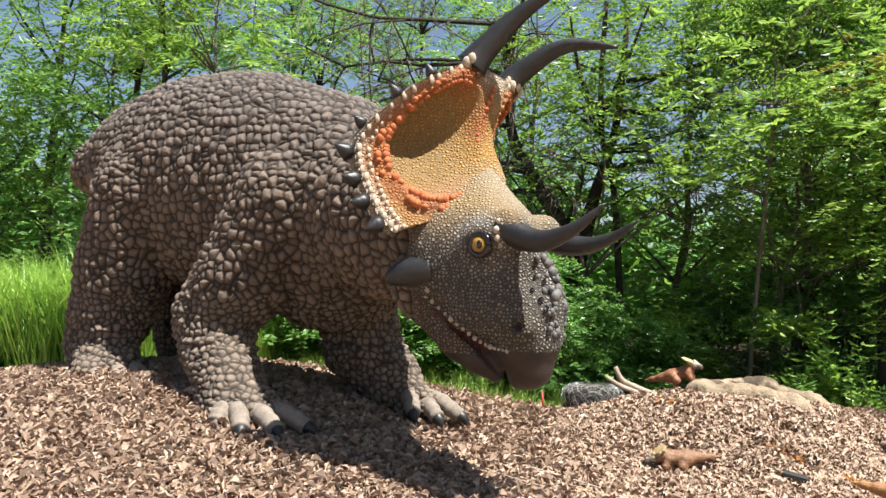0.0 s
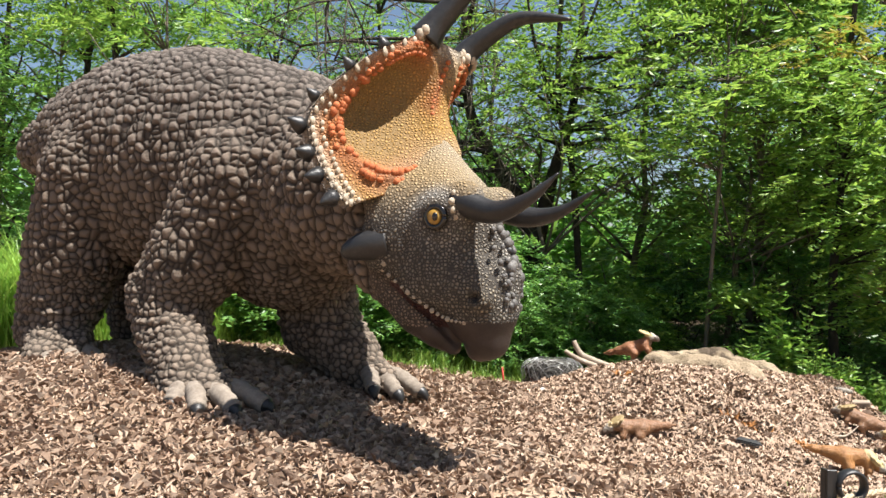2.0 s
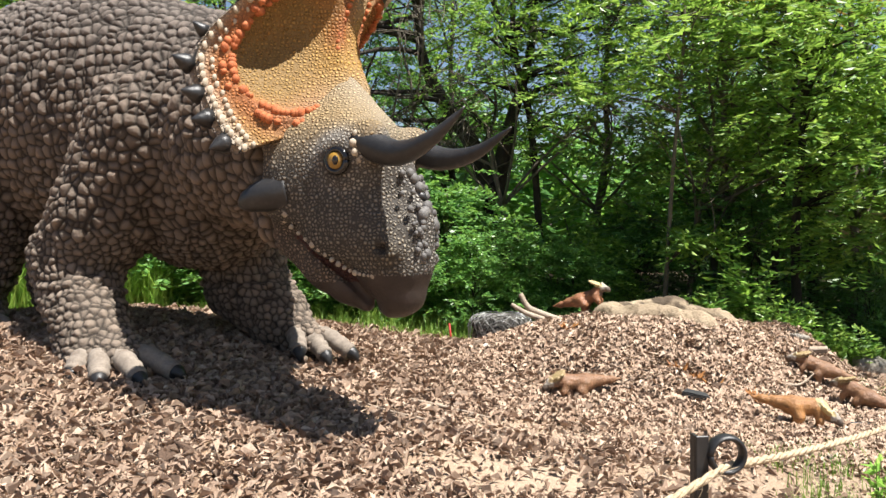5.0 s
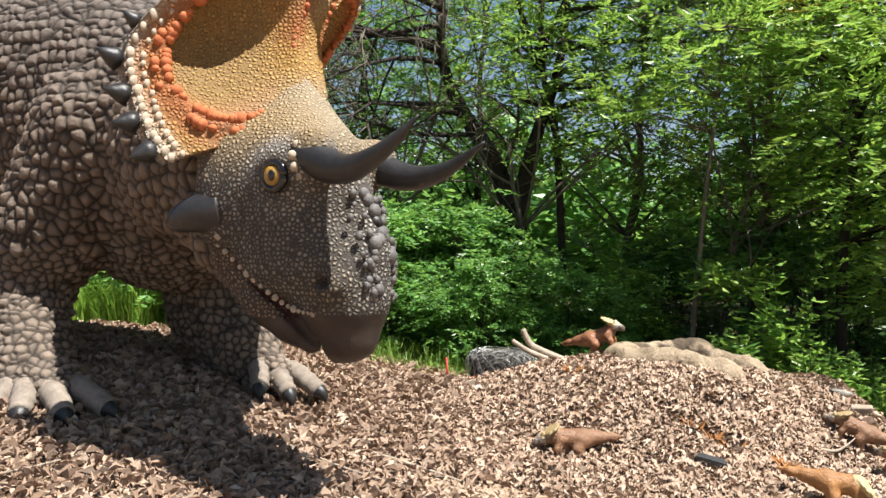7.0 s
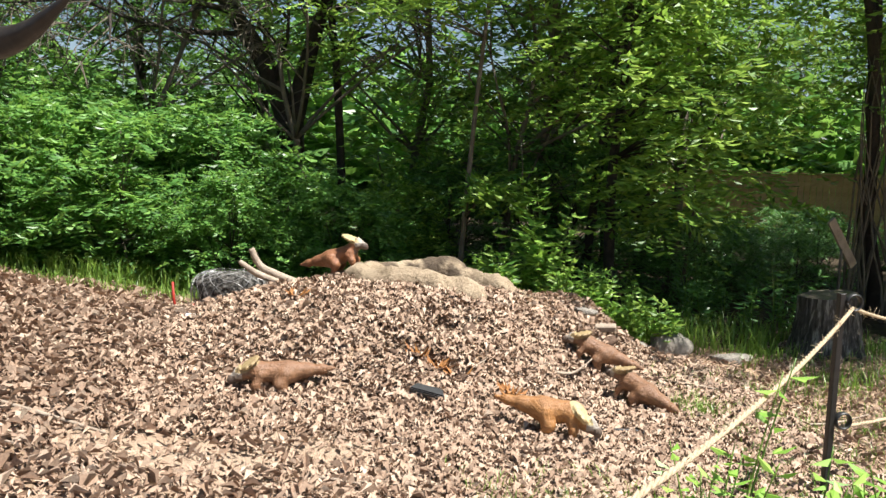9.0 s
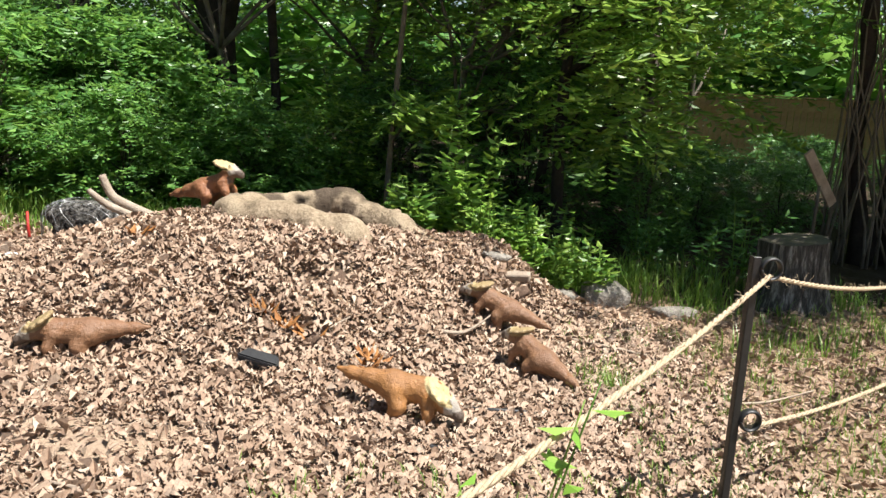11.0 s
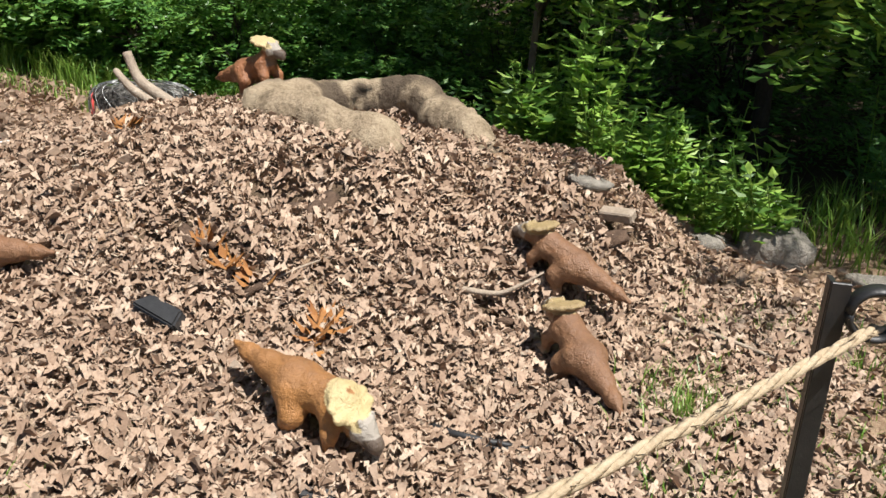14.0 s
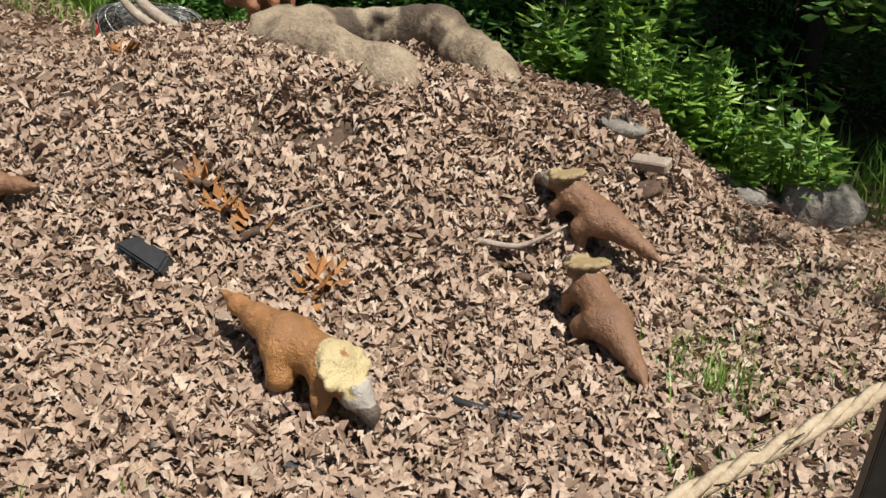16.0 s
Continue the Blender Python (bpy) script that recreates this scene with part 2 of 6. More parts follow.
def gh(x, y):
    """Height of the ground: a broad knoll under the big statue and a heap of leaves under the nest."""
    x, y = np.asarray(x, float), np.asarray(y, float)
    knoll = 0.80 * np.exp(-(((x + 3.0) / 4.0) ** 2 + ((y - 6.0) / 4.0) ** 2))
    dx, dy = x - 2.9, y - 6.8
    wide = np.where(dx > 0, 1.45, 1.75)
    q = (dx / wide) ** 2 + (dy / 1.32) ** 2 + 0.6 * np.maximum(0, -dx * dy)
    heap = 0.60 * np.exp(-np.power(q, 1.6)) - 0.20 * np.exp(-(((x - 2.92) / 0.34) ** 2 + ((y - 6.93) / 0.24) ** 2))
    heap = heap + 0.20 * np.exp(-(((x - 4.2) / 0.40) ** 2 + ((y - 6.9) / 0.40) ** 2))
    for px, py, deep in PITS:
        heap = heap - deep * np.exp(-(((x - px) / 0.10) ** 2 + ((y - py) / 0.08) ** 2))
    far = 0.35 * np.clip((y - 8.5) / 6.0, 0, 1) * np.clip((6 - x) / 6, 0, 1)
    rough = 0.022 * np.sin(3.1 * x + 1.7 * np.sin(2.3 * y)) * np.sin(2.7 * y + 1.1 * np.sin(1.9 * x)) + 0.012 * np.sin(7.3 * x + 2 * np.sin(5 * y)) * np.sin(6.1 * y)
    return -0.06 + knoll + heap + far + rough


def gz(x, y):
    return float(gh(x, y))


def ground_sheet():
    def axis(lo, hi, step, far):
        fine = np.arange(lo, hi + step / 2, step)
        left = lo - np.cumsum(np.geomspace(step * 1.3, far, 26))[::-1]
        right = hi + np.cumsum(np.geomspace(step * 1.3, far, 26))
        return np.concatenate([left, fine, right])

    xs, ys = axis(-5.0, 8.0, 0.05, 120), axis(0.0, 9.5, 0.05, 120)
    X, Y = np.meshgrid(xs, ys)
    Z = gh(X, Y)
    P = np.stack([X, Y, Z], -1).reshape(-1, 3)
    lump = smooth_noise(P * (1, 1, 0), 0.16, 3) * 0.026 + smooth_noise(P * (1, 1, 0), 0.07, 4) * 0.012
    P[:, 2] += lump * (np.abs(P[:, 0]) < 9)
    w, h = len(xs), len(ys)
    i = np.arange(w * h).reshape(h, w)
    quads = np.stack([i[:-1, :-1], i[:-1, 1:], i[1:, 1:], i[1:, :-1]], -1).reshape(-1, 4)
    me = mesh_of("ground", P, quads)
    n = smooth_noise(P * (1, 1, 0), 0.5, 5)
    sand = 0
    for cx, cy, rx, ry in ((2.35, 4.55, 0.55, 0.3), (1.45, 4.3, 0.6, 0.3), (2.2, 5.0, 0.3, 0.2), (1.2, 3.4, 0.8, 0.4), (2.6, 3.6, 0.9, 0.4)):
        sand = np.maximum(sand, np.clip(1.5 - ((P[:, 0] - cx) / rx) ** 2 - ((P[:, 1] - cy) / ry) ** 2 + 0.9 * n, 0, 1))
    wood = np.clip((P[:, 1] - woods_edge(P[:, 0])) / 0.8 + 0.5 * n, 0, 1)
    # the pits take the same dark colour as painted shade
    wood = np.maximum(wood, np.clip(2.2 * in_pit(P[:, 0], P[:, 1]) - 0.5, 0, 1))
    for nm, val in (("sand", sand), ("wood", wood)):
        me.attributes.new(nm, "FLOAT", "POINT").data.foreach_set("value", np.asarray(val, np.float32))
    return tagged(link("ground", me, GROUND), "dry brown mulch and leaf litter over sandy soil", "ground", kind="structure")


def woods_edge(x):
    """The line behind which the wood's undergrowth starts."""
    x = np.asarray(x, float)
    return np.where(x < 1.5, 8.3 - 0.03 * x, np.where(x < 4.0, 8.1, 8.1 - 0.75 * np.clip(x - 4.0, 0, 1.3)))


ground_sheet()


def scatter_litter(name, label, boxes, size, seed, long=1.6, lobed=False):
    """Curled dry leaves or chips lying on the ground, as one object."""
    r = np.random.RandomState(seed)
    P = []
    for x0, x1, y0, y1, per in boxes:
        n = int((x1 - x0) * (y1 - y0) * per)
        P.append(np.stack([r.uniform(x0, x1, n), r.uniform(y0, y1, n)], 1) + r.normal(0, 0.16, (n, 2)))
    P = np.concatenate(P)
    n = len(P)
    z = gh(P[:, 0], P[:, 1])
    C = np.stack([P[:, 0], P[:, 1], z + r.uniform(0.0, 0.042 if lobed else 0.042, n)], 1)
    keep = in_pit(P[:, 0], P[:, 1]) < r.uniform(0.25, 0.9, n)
    for cx, cy, rx, ry in ((2.35, 4.55, 0.45, 0.22), (1.45, 4.3, 0.5, 0.22), (1.2, 3.4, 0.6, 0.3), (2.6, 3.6, 0.7, 0.3)):
        keep &= (((P[:, 0] - cx) / rx) ** 2 + ((P[:, 1] - cy) / ry) ** 2 > 1) | (r.rand(n) < 0.25)
    C = C[keep]
    n = len(C)
    yaw, tilt, roll = r.uniform(0, 6.28, n), r.normal(0, 0.42, n), r.normal(0, 0.5, n)
    L = size * r.uniform(0.5, 1.5, n)
    W = L / long * r.uniform(0.6, 1.2, n) * 0.5
    f = np.stack([np.cos(yaw) * np.cos(tilt), np.sin(yaw) * np.cos(tilt), np.sin(tilt)], 1)
    s0 = np.stack([-np.sin(yaw), np.cos(yaw), 0 * yaw], 1)
    s = s0 * np.cos(roll)[:, None] + np.cross(f, s0) * np.sin(roll)[:, None]
    u = np.cross(f, s)
    curl = (L * r.uniform(-0.35, 0.7, n))[:, None]
    L, W = L[:, None], W[:, None]
    if lobed:
        out = ((-0.5, 0.0, 0.0), (-0.30, 0.5, 0.4), (-0.16, 0.55, 0.4), (0.02, 1.0, 1.0), (0.16, 0.7, 0.5), (0.30, 0.7, 0.9), (0.5, 0.0, 0.1),
               (0.26, -0.75, 0.9), (0.14, -0.62, 0.5), (0.0, -1.0, 1.0), (-0.18, -0.55, 0.4), (-0.32, -0.5, 0.5))
        order = [(0, 1, 11), (11, 1, 10), (1, 2, 10), (10, 2, 9), (2, 3, 9), (9, 3, 8), (3, 4, 8), (8, 4, 7), (4, 5, 7), (7, 5, 6)]
    else:
        out = ((-0.5, 0.0, 0.0), (-0.1, 1.0, 1.0), (0.5, 0.0, 0.6), (-0.02, -1.0, 1.0))
        order = [(0, 1, 2), (0, 2, 3)]
    V = np.stack([C + f * L * p + s * W * q + u * curl * c for p, q, c in out], 1).reshape(-1, 3)
    i = np.arange(n)[:, None] * len(out)
    T = np.concatenate([i + o for o in order], 1).reshape(-1, 3)
    ob = link(name, mesh_of(name, V, None, T, lobed), LITTER)
    return tagged(ob, label, "leaf litter", kind="stuff")


scatter_litter("leaf_litter", "dry brown fallen leaves heaped over the ground", [(2.3, 5.2, 4.0, 6.7, 3900), (0.9, 2.3, 4.6, 6.7, 2900)], 0.057, 11, 2.3, True)
scatter_litter("leaf_litter", "dry brown fallen leaves spread over the clearing",
               [(0.9, 5.0, 6.6, 7.7, 2200), (5.2, 7.0, 3.6, 7.2, 900), (2.6, 5.2, 2.8, 4.0, 1100), (0.7, 5.2, 4.0, 6.6, 1900), (5.3, 8.0, 5.0, 8.0, 300)], 0.046, 13, 2.6)
scatter_litter("wood_chip_mulch", "pale brown wood chips and leaf fragments",
               [(-4.8, 0.9, 2.6, 7.2, 1900), (-3.2, 0.9, 1.5, 2.6, 1700), (0.9, 2.8, 1.5, 4.2, 1300), (0.9, 2.2, 4.2, 6.6, 700), (-7.0, -4.8, 4.2, 8.4, 500), (-3.0, 1.0, 7.2, 8.3, 700)], 0.072, 12, 2.6)


# ---------------------------------------------------------------- sculpting by distance fields
class Clay:
    """A grid of distances that is shaped by blending round forms, then skinned."""

    def __init__(self, lo, hi, step):
        self.lo, self.step = np.array(lo, float), step
        self.n = np.ceil((np.array(hi) - lo) / step).astype(int) + 1
        self.d = np.ones(self.n, np.float32)

    def box(self, lo, hi):
        a = np.clip(np.floor((np.minimum(lo, hi) - self.lo) / self.step).astype(int), 0, self.n)
        b = np.clip(np.ceil((np.maximum(lo, hi) - self.lo) / self.step).astype(int) + 1, 0, self.n)
        g = np.meshgrid(*[self.lo[k] + self.step * np.arange(a[k], b[k]) for k in range(3)], indexing="ij")
        return tuple(slice(i, j) for i, j in zip(a, b)), np.stack(g, -1)

    def blend(self, where, d, k, cut=False):
        old = self.d[where]
        if cut:
            h = np.maximum(k - np.abs(old + d), 0) / k
            self.d[where] = np.maximum(old, -d) + h * h * k / 4
        else:
            h = np.maximum(k - np.abs(old - d), 0) / k
            self.d[where] = np.minimum(old, d) - h * h * k / 4

    def ball(self, c, r, turn=None, k=0.15, cut=False):
        """An ellipsoid at c with half lengths r; turn: a 3 x 3 matrix whose columns are its axes."""
        c, r = np.array(c, float), np.array(r, float)
        m = r.max() + k
        where, p = self.box(c - m, c + m)
        q = p - c
        if turn is not None:
            q = q @ turn
        k0 = np.linalg.norm(q / r, axis=-1)
        k1 = np.linalg.norm(q / (r * r), axis=-1) + 1e-9
        self.blend(where, (k0 * (k0 - 1) / k1).astype(np.float32), k, cut)

    def limb(self, pts, radii, k=0.12, cut=False):
        """A chain of rounded cones."""
        for a, b, ra, rb in zip(pts[:-1], pts[1:], radii[:-1], radii[1:]):
            a, b = np.array(a, float), np.array(b, float)
            m = max(ra, rb) + k
            where, p = self.box(np.minimum(a, b) - m, np.maximum(a, b) + m)
            ab = b - a
            t = np.clip(((p - a) @ ab) / (ab @ ab + 1e-12), 0, 1)
            d = np.linalg.norm(p - a - t[..., None] * ab, axis=-1) - (ra + t * (rb - ra))
            self.blend(where, d.astype(np.float32), k, cut)

    def skin(self):
        """Surface nets: one vertex in each cell that the surface crosses."""
        d = self.d
        s = d < 0
        c = [d[i : i + d.shape[0] - 1, j : j + d.shape[1] - 1, k : k + d.shape[2] - 1] for i in (0, 1) for j in (0, 1) for k in (0, 1)]
        off = [(i, j, k) for i in (0, 1) for j in (0, 1) for k in (0, 1)]
        neg = sum((x < 0).astype(np.int8) for x in c)
        act = np.argwhere((neg > 0) & (neg < 8))
        idx = np.full([m - 1 for m in d.shape], -1, np.int64)
        idx[tuple(act.T)] = np.arange(len(act))
        vals = np.stack([x[tuple(act.T)] for x in c], 1).astype(np.float64)
        pos, cnt = np.zeros((len(act), 3)), np.zeros(len(act))
        for a in range(8):
            for b in range(a + 1, 8):
                if sum(abs(p - q) for p, q in zip(off[a], off[b])) != 1:
                    continue
                cross = (vals[:, a] < 0) != (vals[:, b] < 0)
                t = np.where(cross, vals[:, a] / np.where(cross, vals[:, a] - vals[:, b], 1), 0)
                pt = np.array(off[a]) + t[:, None] * (np.array(off[b]) - off[a])
                pos += pt * cross[:, None]
                cnt += cross
        V = self.lo + self.step * (act + pos / cnt[:, None])
        quads = []
        for ax in range(3):
            u, w = (ax + 1) % 3, (ax + 2) % 3
            sl0 = [slice(None)] * 3
            sl1 = [slice(None)] * 3
            sl0[ax], sl1[ax] = slice(0, -1), slice(1, None)
            a, b = s[tuple(sl0)], s[tuple(sl1)]
            e = np.argwhere(a != b)
            e = e[(e[:, u] > 0) & (e[:, w] > 0) & (e[:, u] < d.shape[u] - 1) & (e[:, w] < d.shape[w] - 1)]
            flip = s[tuple(e.T)]
            du, dw = np.eye(3, dtype=int)[u], np.eye(3, dtype=int)[w]
            q = np.stack([idx[tuple((e - du - dw).T)], idx[tuple((e - dw).T)], idx[tuple(e.T)], idx[tuple((e - du).T)]], 1)
            q[~flip] = q[~flip][:, ::-1]
            quads.append(q)
        return V, np.concatenate(quads)


def vertex_normals(V, Q):
    n = np.cross(V[Q[:, 2]] - V[Q[:, 0]], V[Q[:, 3]] - V[Q[:, 1]])
    out = np.zeros_like(V)
    for k in range(4):
        np.add.at(out, Q[:, k], n)
    return out / (np.linalg.norm(out, axis=1, keepdims=True) + 1e-12)


def relax(V, Q, rounds):
    """Evens out the little steps of a skinned surface."""
    for _ in range(rounds):
        s, c = np.zeros_like(V), np.zeros(len(V))
        for a, b in ((0, 1), (1, 2), (2, 3), (3, 0)):
            np.add.at(s, Q[:, a], V[Q[:, b]])
            np.add.at(s, Q[:, b], V[Q[:, a]])
            np.add.at(c, Q[:, a], 1)
            np.add.at(c, Q[:, b], 1)
        V = 0.5 * V + 0.5 * s / np.maximum(c, 1)[:, None]
    return V


def finer(V, Q):
    """Cuts every quad into four."""
    E = np.sort(np.concatenate([Q[:, [0, 1]], Q[:, [1, 2]], Q[:, [2, 3]], Q[:, [3, 0]]]), 1)
    key, inv = np.unique(E[:, 0] * len(V) + E[:, 1], return_inverse=True)
    mid = 0.5 * (V[key // len(V)] + V[key % len(V)])
    e = inv.reshape(4, -1) + len(V)
    c = np.arange(len(Q)) + len(V) + len(mid)
    W = np.concatenate([V, mid, V[Q].mean(1)])
    return W, np.concatenate([np.stack([Q[:, k], e[k], c, e[k - 1]], 1) for k in range(4)])


def curve_points(ctrl, n):
    """n points on a smooth curve through the control points."""
    c = np.array(ctrl, float)
    t = np.linspace(0, len(c) - 1, n)
    i = np.clip(t.astype(int), 0, len(c) - 2)
    f = (t - i)[:, None]
    p0, p1, p2, p3 = c[np.maximum(i - 1, 0)], c[i], c[i + 1], c[np.minimum(i + 2, len(c) - 1)]
    return 0.5 * (2 * p1 + (p2 - p0) * f + (2 * p0 - 5 * p1 + 4 * p2 - p3) * f**2 + (3 * p1 - p0 - 3 * p2 + p3) * f**3)


def globe(c, r, turn=None, seg=10, rings=7):
    """Vertices, quads and triangles of an ellipsoid."""
    v, q, t = [], [], []
    r = np.array(r) if np.ndim(r) else np.array([r, r, r])
    for i in range(1, rings):
        th = math.pi * i / rings
        for k in range(seg):
            a = 2 * math.pi * k / seg
            v.append((math.sin(th) * math.cos(a), math.sin(th) * math.sin(a), math.cos(th)))
    v += [(0, 0, 1), (0, 0, -1)]
    for i in range(rings - 2):
        for k in range(seg):
            a, b = i * seg + k, i * seg + (k + 1) % seg
            q.append((a, a + seg, b + seg, b))
    m = (rings - 1) * seg
    for k in range(seg):
        t.append((m, k, (k + 1) % seg))
        e = (rings - 2) * seg
        t.append((m + 1, e + (k + 1) % seg, e + k))
    v = np.array(v) * r
    if turn is not None:
        v = v @ np.asarray(turn).T
    return v + np.array(c), q, t


# ---------------------------------------------------------------- the big statue
BODY_O, BODY_F, BODY_L = np.array([-2.19, 5.8, 0.0]), np.array([0.94, -0.33, 0.0]), np.array([0.33, 0.94, 0.0])
HEAD_O, HEAD_F, HEAD_L = np.array([0.40, 3.75, 0.0]), np.array([0.917, -0.40, 0.0]), np.array([0.40, 0.917, 0.0])
LEAN = 0.30


def bp(b, n, z):
    return BODY_O + b * BODY_F + n * BODY_L + np.array([0, 0, z])


def hp(u, v, w):
    """A place on the head: forwards, towards its far side, up; the head leans a little to its far side."""
    return HEAD_O + u * HEAD_F + (v + LEAN * max(0.0, w - 2.1)) * HEAD_L + np.array([0, 0, w])


HEAD_T = np.stack([HEAD_F, HEAD_L, [0, 0, 1]], 1)
BODY_T = np.stack([BODY_F, BODY_L, [0, 0, 1]], 1)


def skin_material():
    """Thick hide of many-sided plates; dark joints, with crease shade painted into the colour."""
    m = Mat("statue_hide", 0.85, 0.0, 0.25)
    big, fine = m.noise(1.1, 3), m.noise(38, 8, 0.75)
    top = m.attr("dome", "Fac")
    # painted shade: darker down into the creases, lighter on the plate tops
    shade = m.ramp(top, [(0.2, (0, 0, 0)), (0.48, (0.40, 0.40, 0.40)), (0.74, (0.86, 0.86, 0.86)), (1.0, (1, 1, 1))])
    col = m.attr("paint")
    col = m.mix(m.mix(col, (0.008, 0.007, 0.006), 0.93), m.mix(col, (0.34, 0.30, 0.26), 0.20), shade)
    col = m.mix(col, (0.06, 0.048, 0.038), m.math("MULTIPLY", big, 0.22))
    m.color(m.mix(col, (0.26, 0.215, 0.17), m.math("MULTIPLY", fine, 0.10)))
    m.bump(m.noise(16, 4), 0.02, 0.6)
    m.bump(fine, 0.012, 0.8)
    return m.m


def face_material():
    """Small rounded scales, lighter on top."""
    m = Mat("statue_face", 0.7, 0.0, 0.3)
    edge = m.cells(40, "DISTANCE_TO_EDGE", "Distance", 0.7)
    top = m.ramp(edge, [(0.08, (0, 0, 0)), (0.24, (0.45, 0.45, 0.45)), (0.42, (1, 1, 1))])
    paint, tip = m.attr("paint"), m.attr("tip")
    m.color(m.mix(paint, tip, top))
    m.bump(top, 0.016, 0.9)
    m.bump(m.noise(90, 5, 0.7), 0.003, 0.6)
    return m.m


def horn_material():
    m = Mat("statue_horn", 0.42, 0.0, 0.45)
    f, s = m.noise(26, 6, 0.7), m.noise(3, 3)
    m.color(m.ramp(m.mix(f, s, 0.5), [(0.3, (0.008, 0.008, 0.008)), (0.55, (0.022, 0.021, 0.021)), (0.8, (0.07, 0.066, 0.062))]))
    m.bump(f, 0.006, 0.6)
    return m.m


HIDE, FACE, HORN = skin_material(), face_material(), horn_material()
PALE_SCALE = speckled("statue_pale_scale", [(0.3, (0.26, 0.21, 0.15)), (0.6, (0.44, 0.37, 0.28)), (0.8, (0.56, 0.50, 0.40))], 9, 0.7)
ORANGE_SCALE = speckled("statue_orange_scale", [(0.3, (0.26, 0.070, 0.024)), (0.55, (0.43, 0.125, 0.042)), (0.8, (0.55, 0.24, 0.10))], 22, 0.75)
GREY_SCALE = speckled("statue_grey_scale", [(0.3, (0.06, 0.056, 0.054)), (0.6, (0.13, 0.122, 0.115)), (0.8, (0.26, 0.24, 0.22))], 12, 0.6)
BEAK = speckled("statue_beak", [(0.3, (0.024, 0.018, 0.016)), (0.6, (0.05, 0.036, 0.03)), (0.8, (0.085, 0.065, 0.055))], 8, 0.5)
TOE = speckled("statue_toe", [(0.3, (0.13, 0.105, 0.085)), (0.6, (0.25, 0.21, 0.17)), (0.8, (0.36, 0.32, 0.27))], 14, 0.9)
IRIS = speckled("statue_iris", [(0.3, (0.20, 0.105, 0.02)), (0.7, (0.36, 0.21, 0.035))], 60, 0.15, 200, 0.0, 0.6)
PUPIL = speckled("statue_pupil", [(0.3, (0.006, 0.005, 0.004)), (0.7, (0.012, 0.01, 0.009))], 30, 0.12, 100, 0.0, 0.6)


def frill_sheet():
    """The neck shield: a curved thick sheet with a hollow in each half. Returns vertices, quads and the two paints."""
    NA, NR = 120, 46
    ang = np.linspace(-118, 118, NA)
    half_a = np.array([0, 8, 15, 22, 34, 41, 48, 56, 66, 80, 98, 118])
    half_r = np.array([0.93, 0.98, 1.07, 1.06, 1.04, 1.02, 0.95, 0.885, 0.81, 0.69, 0.65, 0.62])
    rim_a, rim_r = np.concatenate([-half_a[:0:-1], half_a]), np.concatenate([half_r[:0:-1], half_r])
    R = np.interp(ang, rim_a, rim_r)
    A = np.radians(ang)
    rr = np.linspace(0.02, 1.0, NR)
    AA, RR = np.meshgrid(A, rr, indexing="ij")
    rad = RR * R[:, None]
    v = rad * np.sin(AA)
    up = rad * np.cos(AA)
    w = 2.36 + up
    deg = np.degrees(AA)

    def sheet(v, w):
        return -0.06 - 0.20 * (w - 2.36) - 0.15 * np.exp(-(((w - 2.82) / 0.30) ** 2)) - 1.15 * (1 - 0.75 * np.clip((w - 2.5) / 0.8, 0, 1)) * np.abs(v) ** 1.2

    u = sheet(v, w)
    # the hollow, its raised orange edge, and the ridge in the middle
    hx, hy = (np.abs(v) - 0.36) / 0.23, (w - 2.76) / 0.42
    e = np.sqrt(hx**2 + hy**2)
    u -= 0.16 * np.clip(1.15 - e, 0, 1) ** 0.8
    u += 0.05 * np.exp(-(((e - 1.12) / 0.14) ** 2)) * (w < 3.3)
    u += 0.07 * np.exp(-((v / 0.12) ** 2)) * np.clip((w - 2.2) / 0.3, 0, 1) * np.clip((3.45 - w) / 0.4, 0, 1)
    V = HEAD_O + u[..., None] * HEAD_F + (v + LEAN * np.maximum(0, w - 2.1))[..., None] * HEAD_L + w[..., None] * np.array([0, 0, 1.0])
    thick = 0.05 + 0.05 * (1 - RR**3)
    back = V - HEAD_F * thick[..., None] + np.array([0, 0, -0.02])
    n = NA * NR
    i = np.arange(n).reshape(NA, NR)
    q = np.stack([i[:-1, :-1], i[:-1, 1:], i[1:, 1:], i[1:, :-1]], -1).reshape(-1, 4)
    front, rear = q[:, ::-1], q + n
    rim = np.stack([i[:-1, -1], i[1:, -1], i[1:, -1] + n, i[:-1, -1] + n], -1)[:, ::-1]
    e0 = np.stack([i[0, :-1], i[0, 1:], i[0, 1:] + n, i[0, :-1] + n], -1)
    e1 = np.stack([i[-1, :-1], i[-1, 1:], i[-1, 1:] + n, i[-1, :-1] + n], -1)[:, ::-1]
    allv = np.concatenate([V.reshape(-1, 3), back.reshape(-1, 3)])
    d1, d2, _ = scale_cells(allv, 0.045, 5)
    bumpy = 0.007 * np.clip((d2 - d1) * 2.2, 0, 1)
    allv = allv + HEAD_F * np.where(np.arange(2 * n) < n, 1, -1)[:, None] * bumpy[:, None]
    # paints
    ee, ww, rrf = e.reshape(-1), w.reshape(-1), RR.reshape(-1)
    gap = np.empty((n, 3))
    tip = np.empty((n, 3))
    ochre, orange, olive, white, dark = [np.array(c) for c in ((0.52, 0.29, 0.07), (0.52, 0.17, 0.045), (0.40, 0.24, 0.075), (0.58, 0.50, 0.39), (0.08, 0.055, 0.035))]
    k = np.maximum(np.clip((rrf - 0.84) / 0.14, 0, 1), 0.8 * np.clip((ww - 3.12) / 0.2, 0, 1))[:, None]
    tip[:] = ochre * (1 - k) + white * k
